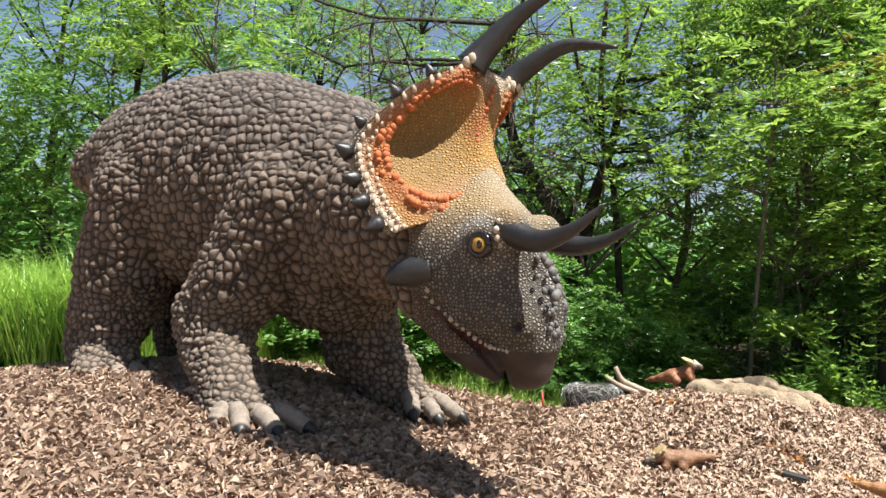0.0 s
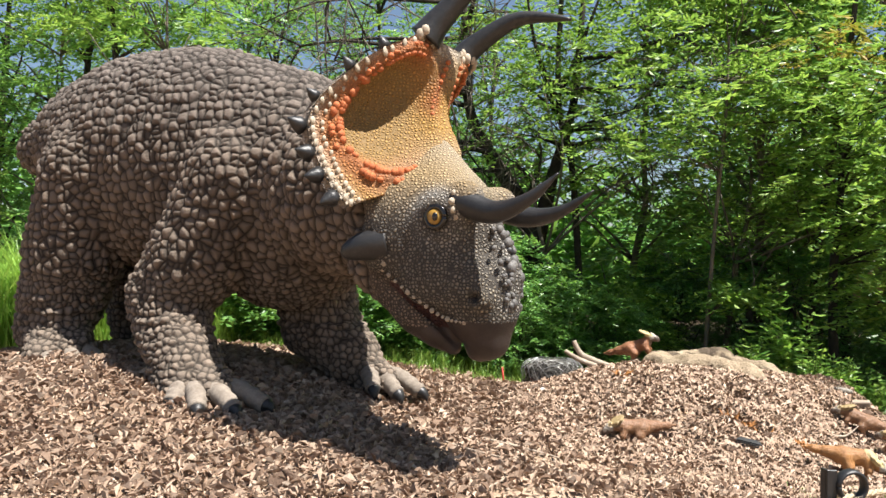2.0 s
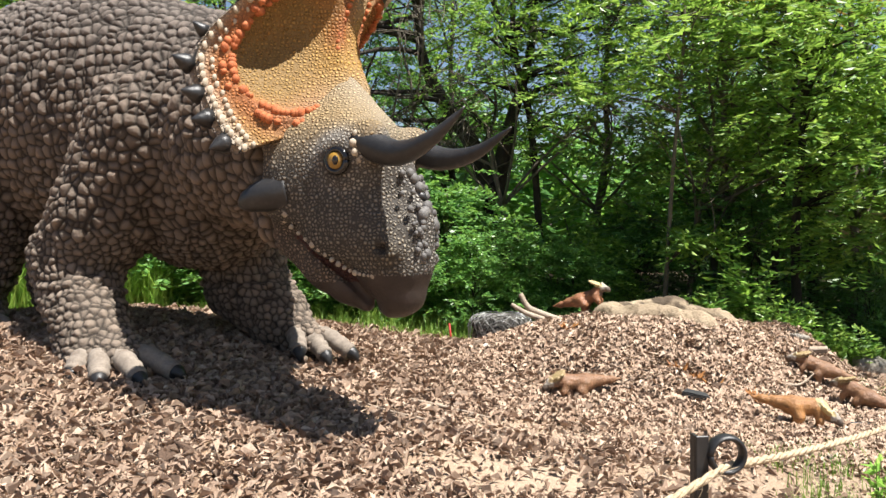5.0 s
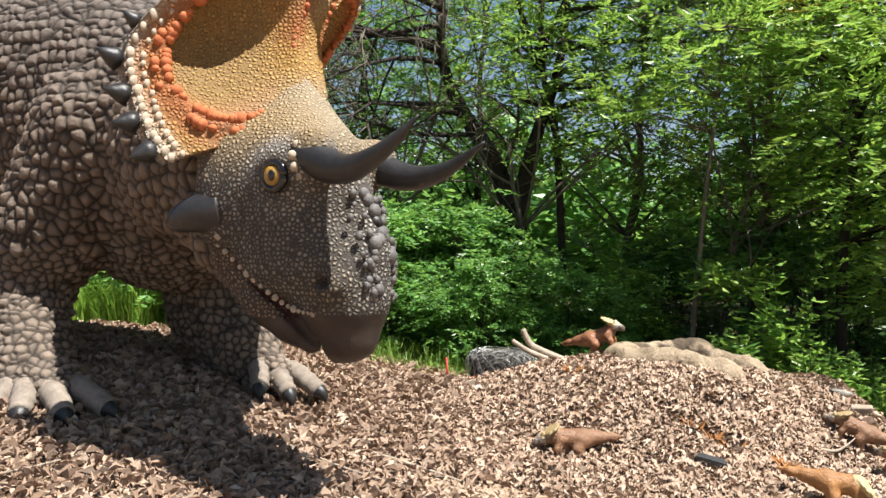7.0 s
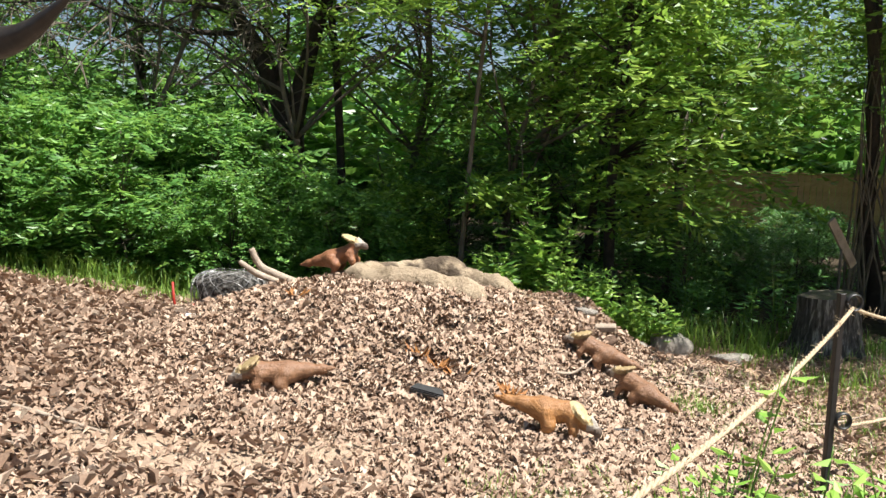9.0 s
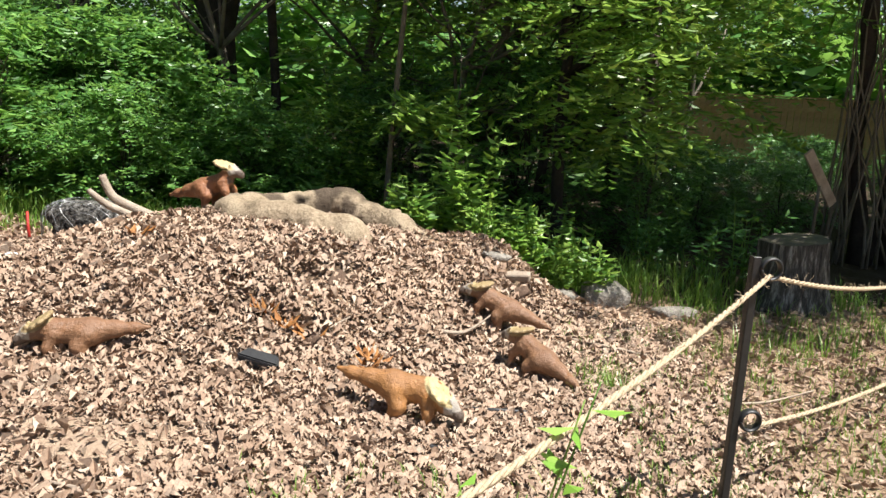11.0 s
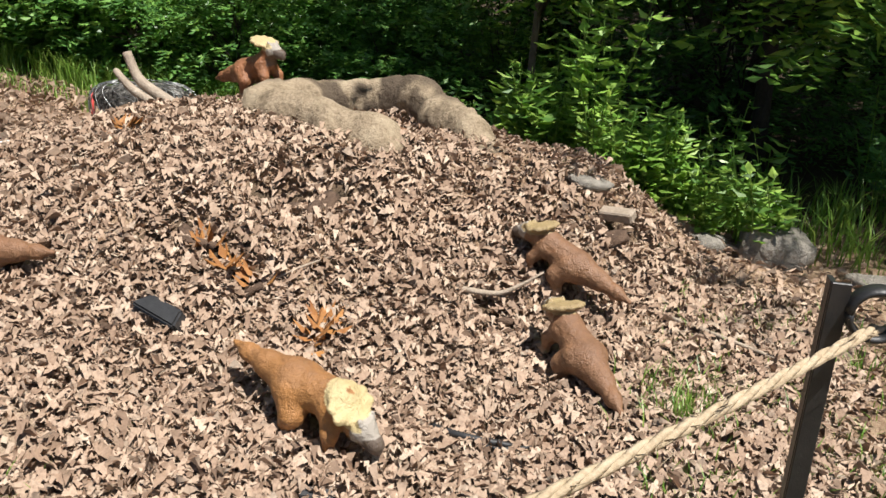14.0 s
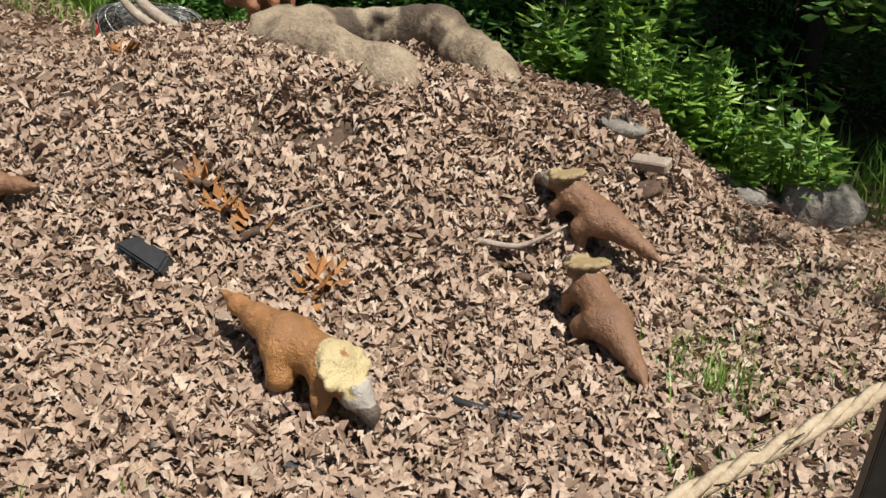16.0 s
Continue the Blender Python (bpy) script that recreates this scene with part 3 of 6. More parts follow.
    av = np.abs(v.reshape(-1))
    outer = np.clip((av - 0.16) / 0.12, 0, 1) + np.exp(-(((av - 0.10) / 0.06) ** 2)) * np.clip((ww - 2.72) / 0.15, 0, 1)
    ring = (np.exp(-(((ee - 1.15) / 0.32) ** 2)) * np.clip(outer, 0, 1))[:, None]
    tip[:] = tip * (1 - ring) + orange * ring
    inner = np.clip((1.05 - ee) / 0.35, 0, 1)[:, None]
    tip[:] = tip * (1 - inner) + olive * inner
    mid = np.exp(-((v.reshape(-1) / 0.15) ** 2))[:, None] * np.clip((ww - 2.9) / 0.3, 0, 1)[:, None]
    tip[:] = tip * (1 - 0.35 * mid) + white * 0.35 * mid
    low = np.clip((2.66 - ww) / 0.3, 0, 1)[:, None] * (1 - inner) * np.exp(-((v.reshape(-1) / 0.30) ** 2))[:, None]
    tip[:] = tip * (1 - 0.85 * low) + (0.8 * white + 0.2 * ochre) * 0.85 * low
    gap[:] = tip * 0.42 + 0.12 * dark
    hide = np.array([0.13, 0.10, 0.08])
    pad = np.tile(hide, (n, 1))
    return allv, np.concatenate([front, rear, rim, e0, e1]), np.concatenate([gap, pad]), np.concatenate([tip, pad]), ang, R, sheet


def build_big_statue():
    clay = Clay((-6.2, 2.6, 0.25), (1.4, 8.4, 3.95), 0.020)
    # trunk
    clay.ball(bp(-0.25, 0, 2.66), (1.60, 0.84, 1.10), BODY_T, 0.3)
    clay.ball(bp(-1.10, 0.05, 2.72), (0.95, 0.72, 0.98), BODY_T, 0.35)
    clay.ball(bp(0.92, 0, 2.30), (1.0, 0.76, 1.07), BODY_T, 0.35)
    clay.limb([bp(1.2, 0, 2.45), bp(2.0, -0.55, 2.25), hp(-0.45, 0.0, 2.02)], [0.78, 0.60, 0.40], 0.3)
    clay.limb([bp(-1.7, 0.1, 2.85), bp(-2.2, 0.45, 2.66), bp(-2.7, 1.2, 2.45)], [0.52, 0.30, 0.13], 0.25)
    clay.limb([bp(-1.7, 0.0, 2.95), bp(-2.25, 0.0, 2.86), bp(-2.52, 0.02, 2.80)], [0.50, 0.30, 0.17], 0.2)
    # near hind leg and far hind leg
    clay.limb([bp(-1.10, -0.38, 2.50), bp(-1.36, -0.42, 1.75), bp(-1.52, -0.44, 1.26), bp(-1.60, -0.46, 1.02)], [0.56, 0.47, 0.41, 0.34], 0.07)
    clay.limb([bp(-1.62, -0.48, 0.94), bp(-1.12, -0.62, 0.75)], [0.33, 0.21], 0.1)
    clay.limb([bp(-1.52, -0.50, 0.86), bp(-1.30, -0.86, 0.72)], [0.30, 0.17], 0.1)
    clay.limb([bp(-1.2, 0.45, 2.5), bp(-1.45, 0.62, 1.7), bp(-1.55, 0.62, 1.1), bp(-1.5, 0.60, 0.84)], [0.6, 0.42, 0.31, 0.29], 0.16)
    clay.limb([bp(-1.5, 0.60, 0.84), bp(-1.15, 0.5, 0.74)], [0.28, 0.19], 0.1)
    # near fore leg
    clay.limb([bp(0.78, -0.46, 2.35), bp(0.40, -0.62, 1.72), bp(0.16, -0.68, 1.38)], [0.56, 0.42, 0.38], 0.07)
    clay.limb([bp(0.13, -0.68, 1.32), bp(0.28, -0.78, 1.04), bp(0.58, -0.94, 0.75)], [0.38, 0.315, 0.29], 0.05)
    clay.limb([bp(0.62, -0.98, 0.68), bp(1.00, -1.08, 0.60)], [0.26, 0.17], 0.08)
    clay.limb([bp(0.60, -0.98, 0.66), bp(0.72, -1.20, 0.58)], [0.24, 0.15], 0.08)
    clay.limb([bp(0.62, -0.98, 0.66), bp(1.12, -0.94, 0.58)], [0.24, 0.13], 0.08)
    # far fore leg
    clay.limb([bp(0.95, 0.45, 2.2), bp(0.93, 0.45, 1.45), bp(1.02, 0.42, 1.08), bp(1.42, 0.33, 0.80)], [0.50, 0.36, 0.35, 0.28], 0.14)
    clay.limb([bp(1.48, 0.32, 0.72), bp(1.84, 0.22, 0.60)], [0.23, 0.15], 0.08)
    # head
    clay.ball(hp(-0.18, 0, 1.95), (0.46, 0.34, 0.36), HEAD_T, 0.12)
    clay.limb([hp(-0.10, 0, 2.15), hp(-0.30, 0, 2.60)], [0.24, 0.10], 0.2)
    clay.limb([hp(-0.02, 0, 1.80), hp(0.14, 0, 1.50), hp(0.20, 0, 1.36)], [0.30, 0.27, 0.23], 0.1)
    for side in (-1, 1):
        clay.ball(hp(0.02, 0.24 * side, 2.04), (0.16, 0.14, 0.15), HEAD_T, 0.10)
        clay.ball(hp(0.17, 0.26 * side, 2.12), (0.14, 0.11, 0.13), HEAD_T, 0.08)
        clay.ball(hp(-0.45, 0.28 * side, 1.80), (0.16, 0.10, 0.18), HEAD_T, 0.12)
        clay.ball(hp(0.24, 0.19 * side, 1.46), (0.13, 0.10, 0.11), HEAD_T, 0.03)
        clay.ball(hp(-0.12, 0.22 * side, 1.62), (0.24, 0.12, 0.22), HEAD_T, 0.12)
    clay.limb([hp(0.22, 0, 1.95), hp(0.36, 0, 1.62), hp(0.36, 0, 1.40)], [0.10, 0.09, 0.09], 0.06)
    clay.limb([hp(0.20, 0, 1.30), hp(0.22, 0, 1.18), hp(0.15, 0, 1.09)], [0.20, 0.15, 0.06], 0.06)
    clay.limb([hp(-0.66, 0, 1.68), hp(-0.30, 0, 1.36), hp(-0.14, 0, 1.24)], [0.22, 0.165, 0.14], 0.10)
    clay.limb([hp(-0.14, 0, 1.22), hp(-0.03, 0, 1.11)], [0.13, 0.06], 0.05)
    for side in (-1, 1):  # mouth, nostril, ear hollow, eye socket
        clay.limb([hp(-0.50, 0.27 * side, 1.65), hp(-0.26, 0.20 * side, 1.44), hp(-0.06, 0.12 * side, 1.27), hp(0.02, 0.04 * side, 1.12)], [0.022, 0.04, 0.042, 0.024], 0.012, True)
        clay.ball(hp(0.26, 0.29 * side, 1.47), (0.045, 0.05, 0.032), HEAD_T, 0.015, True)
        ring = [hp(0.02 + 0.125 * math.cos(a), (0.325 - 0.10 * math.cos(a) ** 2 * (math.cos(a) > 0)) * side, 2.0 + 0.12 * math.sin(a)) for a in np.linspace(0, 2 * math.pi, 17)]
        clay.limb(ring, [0.026] * 17, 0.02)
        clay.ball(hp(-0.62, 0.40 * side, 2.02), (0.07, 0.12, 0.15), HEAD_T, 0.05, True)
        clay.ball(hp(0.01, 0.41 * side, 2.0), (0.085, 0.06, 0.08), HEAD_T, 0.02, True)
    V, Q = clay.skin()
    V = relax(V, Q, 1)
    V, Q = finer(V, Q)
    V = relax(V, Q, 2)
    N = vertex_normals(V, Q)
    rel = V - HEAD_O
    u, w = rel @ HEAD_F, V[:, 2]
    v = rel @ HEAD_L - LEAN * np.maximum(0, w - 2.1)
    hf = np.clip((u + 0.66) / 0.10, 0, 1) * (np.abs(v) < 0.62)
    # hide scales: large plates on trunk and legs
    wob = np.stack([smooth_noise(V, 0.2, k) for k in (9, 10, 11)], 1)
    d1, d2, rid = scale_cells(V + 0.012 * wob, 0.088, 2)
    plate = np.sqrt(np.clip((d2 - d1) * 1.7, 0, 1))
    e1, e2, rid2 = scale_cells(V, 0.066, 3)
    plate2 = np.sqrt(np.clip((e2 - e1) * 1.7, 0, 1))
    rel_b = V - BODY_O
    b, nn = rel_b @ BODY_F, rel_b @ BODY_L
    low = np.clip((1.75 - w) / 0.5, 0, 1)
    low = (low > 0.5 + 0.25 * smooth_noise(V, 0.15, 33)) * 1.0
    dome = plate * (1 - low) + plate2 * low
    rid = rid * (1 - low) + rid2 * low
    h = 0.040 * plate * (0.75 + 0.5 * rid) * (1 - low) + 0.032 * plate2 * (0.75 + 0.5 * rid) * low - 0.012 + 0.012 * smooth_noise(V, 0.16, 31)
    folds = 0.02 * np.sin(b * 26 + 2 * smooth_noise(V, 0.3, 4)) * np.exp(-(((b - 1.55) / 0.22) ** 2)) * (w > 1.5)
    folds += 0.018 * np.sin(b * 30) * np.exp(-(((b + 0.95) / 0.14) ** 2)) * (w < 2.7) * (w > 1.5)
    folds += 0.012 * np.sin(w * 60 + 3 * smooth_noise(V, 0.4, 6)) * np.exp(-(((w - 1.12) / 0.12) ** 2)) * (b < 2.0)
    V = V + N * ((h + folds - 0.008) * (1 - hf))[:, None]
    # paints
    n = len(V)
    paint, tip = np.zeros((n, 3)), np.zeros((n, 3))
    back = np.clip((w - 2.4) / 1.0, 0, 1)[:, None]
    belly = np.clip((1.9 - w) / 0.6, 0, 1)[:, None]
    paint[:] = np.array([0.17, 0.120, 0.085]) * (1 - back) + np.array([0.120, 0.096, 0.084]) * back
    paint[:] += belly * np.array([0.04, 0.035, 0.028])
    paint *= (0.74 + 0.52 * rid)[:, None]
    paint *= 0.87
    darkf, ochre, whit = np.array([0.045, 0.036, 0.032]), np.array([0.44, 0.29, 0.12]), np.array([0.50, 0.46, 0.40])
    kup = np.clip((w - 1.95) / 0.35, 0, 1)[:, None]
    t_up = ochre * kup + np.array([0.30, 0.26, 0.205]) * (1 - kup)
    tip[:] = t_up
    crest = np.clip((w - 2.05) / 0.2, 0, 1)[:, None] * np.exp(-((v / 0.24) ** 2))[:, None]
    tip[:] = tip * (1 - 0.7 * crest) + np.array([0.54, 0.46, 0.34]) * 0.7 * crest
    front = np.clip((u - 0.26 - 0.22 * np.clip((1.95 - w), 0, 0.5)) / 0.07, 0, 1)[:, None]
    tip[:] = tip * (1 - front) + whit * front * 0.9
    eye_ring = np.exp(-(((np.hypot(u - 0.0, w - 2.0) - 0.15) / 0.06) ** 2))[:, None] * (np.abs(v) > 0.2)[:, None]
    tip[:] = tip * (1 - 0.95 * eye_ring) + whit * 0.95 * eye_ring
    eye_dark = np.exp(-((np.hypot(u - 0.0, w - 2.0) / 0.10) ** 2))[:, None] * (np.abs(v) > 0.2)[:, None]
    tip[:] = tip * (1 - 0.85 * eye_dark) + darkf * 0.85 * eye_dark
    nost = np.exp(-((np.hypot(u - 0.25, w - 1.46) / 0.12) ** 2))[:, None]
    tip[:] = tip * (1 - 0.6 * nost) + np.array([0.34, 0.26, 0.15]) * 0.6 * nost
    hole = np.exp(-((np.hypot(u - 0.26, w - 1.47) / 0.035) ** 2))[:, None]
    tip[:] = tip * (1 - hole) + darkf * 0.5 * hole
    jawk = (np.clip((1.66 - w) / 0.1, 0, 1) * np.clip((-0.12 - u + 0.9 * (1.30 - w)) / 0.08, 0, 1))[:, None]
    tip[:] = tip * (1 - jawk) + np.array([0.36, 0.27, 0.20]) * jawk
    base = tip * (0.09 + 0.33 * kup) + darkf * 0.30 * (1 - 0.6 * kup)
    hfm = hf[:, None]
    paint[:] = paint * (1 - hfm) + base * hfm
    tip[:] = paint * (1 - hfm) + tip * hfm
    region = np.zeros(n, int)
    region[hf > 0.5] = 1
    region[(hf > 0.5) & (w < 1.30) & (u > -0.02)] = 2
    region[(hf > 0.5) & (w < 1.245) & (u <= -0.02)] = 2
    gullet = (hf > 0.5) & (np.abs(v) < 0.20) & (np.abs((w - 1.275) - 0.83 * (-0.06 - u)) < 0.055) & (u > -0.5) & (u < 0.0)
    tip[gullet] = np.array([0.10, 0.04, 0.03])
    paint[gullet] = np.array([0.05, 0.022, 0.018])
    soup = Soup()
    qm = region[Q].max(1)
    paints, tips = [], []
    soup.add(V, Q)
    soup.qm[-1] = qm
    paints.append(paint)
    tips.append(tip)

    def extra(verts, quads, tris, mat):
        soup.add(verts, quads, tris, mat)
        paints.append(np.full((len(soup.v[-1]), 3), 0.2))
        tips.append(np.full((len(soup.v[-1]), 3), 0.2))

    fv, fq, fp, ft, ang, R, sheet = frill_sheet()
    soup.add(fv, fq, (), 1)
    paints.append(fp)
    tips.append(ft)
    rng = random.Random(4)

    def horn(ctrl, r0, sides=18, rings=22, power=0.8):
        pts = curve_points(ctrl, rings)
        rad = [r0 * max(0.03, (1 - i / (rings - 1))) ** power for i in range(rings)]
        extra(*tube(pts, rad, sides), 3)

    # brow horns
    horn([hp(0.12, -0.27, 2.12), hp(0.40, -0.31, 2.03), hp(0.66, -0.36, 2.10), hp(0.86, -0.40, 2.26)], 0.105)
    horn([hp(0.12, 0.27, 2.12), hp(0.40, 0.25, 2.03), hp(0.66, 0.22, 2.06), hp(0.90, 0.18, 2.20)], 0.105)
    # horns on the frill
    horn([hp(-0.36, -0.28, 3.34), hp(-0.26, -0.28, 3.48), hp(-0.02, -0.28, 3.72), hp(0.30, -0.28, 3.90)], 0.125, power=0.62)
    horn([hp(-0.40, 0.34, 3.30), hp(-0.28, 0.35, 3.44), hp(0.06, 0.37, 3.63), hp(0.50, 0.38, 3.57)], 0.115, power=0.62)
    # nose horn
    horn([hp(0.28, 0, 1.80), hp(0.36, 0, 1.79), hp(0.42, 0, 1.77)], 0.07, 10, 5, 0.6)
    # cheek spikes
    for side in (-1, 1):
        horn([hp(-0.42, 0.29 * side, 1.83), hp(-0.56, 0.37 * side, 1.80), hp(-0.71, 0.40 * side, 1.75)], 0.135, 20, 14, 0.42)
    # dark knobs round the frill's edge, pale plates inside it, orange knobs round the hollow
    for a in (-112, -97, -83, -69, -56, -44, -33, 33, 44, 56, 69, 83, 97, 112):
        r = float(np.interp(a, ang, R))
        v_, w_ = r * math.sin(radians(a)), 2.36 + r * math.cos(radians(a))
        u_ = float(sheet(np.array(v_), np.array(w_)))
        s = 0.075 if abs(a) > 60 else 0.055
        ca, sa = math.cos(radians(a)), math.sin(radians(a))
        c0 = hp(u_ - 0.06, v_ - 0.02 * sa, w_ - 0.02 * ca)
        outw = HEAD_L * sa + np.array([0, 0, ca]) - 0.25 * HEAD_F
        extra(*tube([c0, c0 + outw * s * 0.6, c0 + outw * s * 1.2, c0 + outw * s * 1.7], [s * 0.9, s * 0.72, s * 0.38, s * 0.05], 8), 3)
    for a in np.arange(-116, 117, 4.2):
        for ring_, size in ((0.965, 0.033), (0.90, 0.024)):
            aa = a + rng.uniform(-1, 1)
            r = float(np.interp(aa, ang, R)) * ring_
            v_, w_ = r * math.sin(radians(aa)), 2.36 + r * math.cos(radians(aa))
            u_ = float(sheet(np.array(v_), np.array(w_))) + 0.008
            s = size * rng.uniform(0.8, 1.15)
            extra(*globe(hp(u_ - 0.004, v_, w_), (0.013, s, s), HEAD_T, 8, 5), 4)
    for side in (-1, 1):
        for a in np.arange(-118, 104, 4.6):
            if -60 < a < -25 and rng.random() < 0.6:
                continue
            for ring_ in (1.06, 1.22):
                if ring_ > 1.1 and rng.random() < 0.45:
                    continue
                aa = a + rng.uniform(-2.5, 2.5)
                ex, ey = math.cos(radians(aa)), math.sin(radians(aa))
                v_, w_ = side * (0.36 + 0.23 * ring_ * ex), 2.76 + 0.42 * ring_ * ey
                if abs(v_) < 0.05:
                    continue
                u_ = float(sheet(np.array(v_), np.array(w_))) + 0.035
                s = rng.uniform(0.018, 0.034) * (1.2 if (ex > 0.2 or ey < -0.3) and ey < 0.5 else 0.7)
                extra(*globe(hp(u_ - 0.008, v_, w_), (0.026, s, s * rng.uniform(0.8, 1.1)), HEAD_T, 8, 6), 5)
        for k in range(9):
            w_ = 2.78 + 0.05 * k
            extra(*globe(hp(float(sheet(np.array(0.10), np.array(w_))) + 0.05, 0.10 * side, w_), (0.022, 0.018, 0.02), HEAD_T, 8, 5), 5)
    # pale plates at the feet of the frill horns and of the near brow horn
    for side, c0 in ((-1, (-0.33, -0.28, 3.38)), (1, (-0.35, 0.345, 3.30))):
        for k in range(11):
            a = 2 * math.pi * k / 11
            extra(*globe(hp(c0[0] + 0.06 * math.cos(a), c0[1] + 0.11 * math.sin(a), c0[2] + 0.05 * math.cos(a) - 0.03), (0.035, 0.03, 0.045), HEAD_T, 8, 5), 4)
    for side in (-1, 1):
        for k in range(12):
            a = 2 * math.pi * k / 12
            extra(*globe(hp(0.155 + 0.02 * math.cos(a), 0.275 * side + 0.10 * math.cos(a), 2.10 + 0.11 * math.sin(a)), (0.022, 0.026, 0.026), HEAD_T, 8, 5), 4)
        for k in range(8):
            a = math.pi * (0.5 + k / 7)
            extra(*globe(hp(-0.45 + 0.035 * math.cos(a) + 0.05, 0.345 * side, 1.82 + 0.13 * math.sin(a + 0.0) * (1 if k % 2 else 0.9)), (0.024, 0.02, 0.026), HEAD_T, 8, 5), 4)
        # lip plates along the mouth
        lip = curve_points([hp(-0.50, 0.32 * side, 1.70), hp(-0.24, 0.30 * side, 1.50), hp(0.00, 0.25 * side, 1.34), hp(0.18, 0.22 * side, 1.305), hp(0.36, 0.12 * side, 1.33), hp(0.43, 0.03 * side, 1.36)], 30)
        for p in lip:
            s = rng.uniform(0.012, 0.022)
            extra(*globe(p, (s, s * 0.9, s), HEAD_T, 8, 5), 4)
        # eye
        c = hp(0.01, 0.352 * side, 2.0)
        extra(*globe(c, 0.064, None, 16, 12), 6)
        front_ = HEAD_L * side + 0.30 * HEAD_F
        front_ = front_ / np.linalg.norm(front_)
        extra(*globe(c + front_ * 0.051, (0.024, 0.017, 0.030), HEAD_T, 12, 8), 7)
        lid = [c + front_ * 0.024 + 0.068 * (math.cos(a) * HEAD_F + math.sin(a) * np.array([0, 0, 1.0])) for a in np.linspace(0, 2 * math.pi, 25)]
        extra(*tube(lid, [0.022] * 25, 8), 7)
    # grey bosses down the nose
    for k in range(60):
        t = rng.random()
        v_ = rng.uniform(-0.17, 0.17)
        w_ = 1.93 - 0.58 * t
        u_ = float(np.interp(w_, [1.30, 1.40, 1.62, 1.78, 1.95], [0.40, 0.445, 0.445, 0.40, 0.315])) - 1.6 * v_ * v_
        s = rng.uniform(0.016, 0.036) * (1.3 if abs(v_) < 0.07 else 0.75)
        extra(*globe(hp(u_, v_, w_), (s * 0.8, s, s), HEAD_T, 8, 5), 8)

    # toes: ringed toes that end in dark claws
    def toes(base, ends, r):
        for e_ in ends:
            base_, e_ = np.array(base), np.array(e_)
            start = base_ + 0.25 * (e_ - base_)
            mid = (start + e_) / 2 + np.array([0, 0, 0.05])
            pts = curve_points([start, mid, e_], 26)
            rad = [r * (1.0 - 0.25 * i / 25) * (1 + 0.16 * abs(math.sin(i * 0.75))) for i in range(26)]
            extra(*tube(pts, rad, 12), 9)
            d = (e_ - mid) / np.linalg.norm(e_ - mid)
            extra(*tube(curve_points([e_ - d * 0.02, e_ + d * 0.04, e_ + d * 0.075 - np.array([0, 0, 0.04])], 7), [r * 0.7, r * 0.72, r * 0.66, r * 0.56, r * 0.42, r * 0.25, r * 0.08], 12), 3)

    toes(bp(0.68, -0.98, 0.66), [bp(0.82, -1.38, 0.55), bp(1.08, -1.38, 0.53), bp(1.34, -1.26, 0.53), bp(1.46, -1.02, 0.54)], 0.088)
    toes(bp(1.58, 0.32, 0.70), [bp(1.86, 0.0, 0.56), bp(2.05, 0.10, 0.52), bp(2.18, 0.30, 0.52)], 0.082)
    toes(bp(-1.45, -0.5, 0.80), [bp(-1.10, -0.98, 0.67), bp(-0.78, -0.90, 0.65), bp(-0.58, -0.72, 0.65)], 0.088)
    toes(bp(-1.48, 0.58, 0.80), [bp(-1.22, 0.28, 0.72), bp(-1.0, 0.36, 0.70), bp(-0.9, 0.55, 0.70)], 0.07)
    me = soup.mesh("horned_dinosaur_statue")
    for nm, arr in (("paint", paints), ("tip", tips)):
        a = np.concatenate(arr)
        a = np.concatenate([np.clip(a, 0, 1), np.ones((len(a), 1))], 1).astype(np.float32)
        me.color_attributes.new(nm, "FLOAT_COLOR", "POINT").data.foreach_set("color", a.ravel())
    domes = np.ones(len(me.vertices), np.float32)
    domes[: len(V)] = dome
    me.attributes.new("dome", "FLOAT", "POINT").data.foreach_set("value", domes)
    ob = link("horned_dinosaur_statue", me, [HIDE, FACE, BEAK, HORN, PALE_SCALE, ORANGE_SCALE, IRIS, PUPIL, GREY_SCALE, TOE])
    return tagged(ob, "life-size grey-brown horned dinosaur statue with orange frill", "dinosaur statue")


build_big_statue()


# ---------------------------------------------------------------- plants
def leaflets(C, F, S, length, width, fold, r):
    """Blades as two triangles each, from centre, way and side arrays."""
    n = len(C)
    L = (length * r.uniform(0.7, 1.3, n))[:, None]
    W = (width * r.uniform(0.7, 1.3, n))[:, None] * 0.5
    U = np.cross(F, S)
    base, tip = C - F * L * 0.5, C + F * L * 0.5 - U * L * 0.12
    a, b = C + S * W + U * fold * W, C - S * W + U * fold * W
    V = np.stack([base, a, tip, b], 1).reshape(-1, 3)
    i = np.arange(n)[:, None] * 4
    T = np.concatenate([i + (0, 1, 2), i + (0, 2, 3)], 1).reshape(-1, 3)
    return V, T


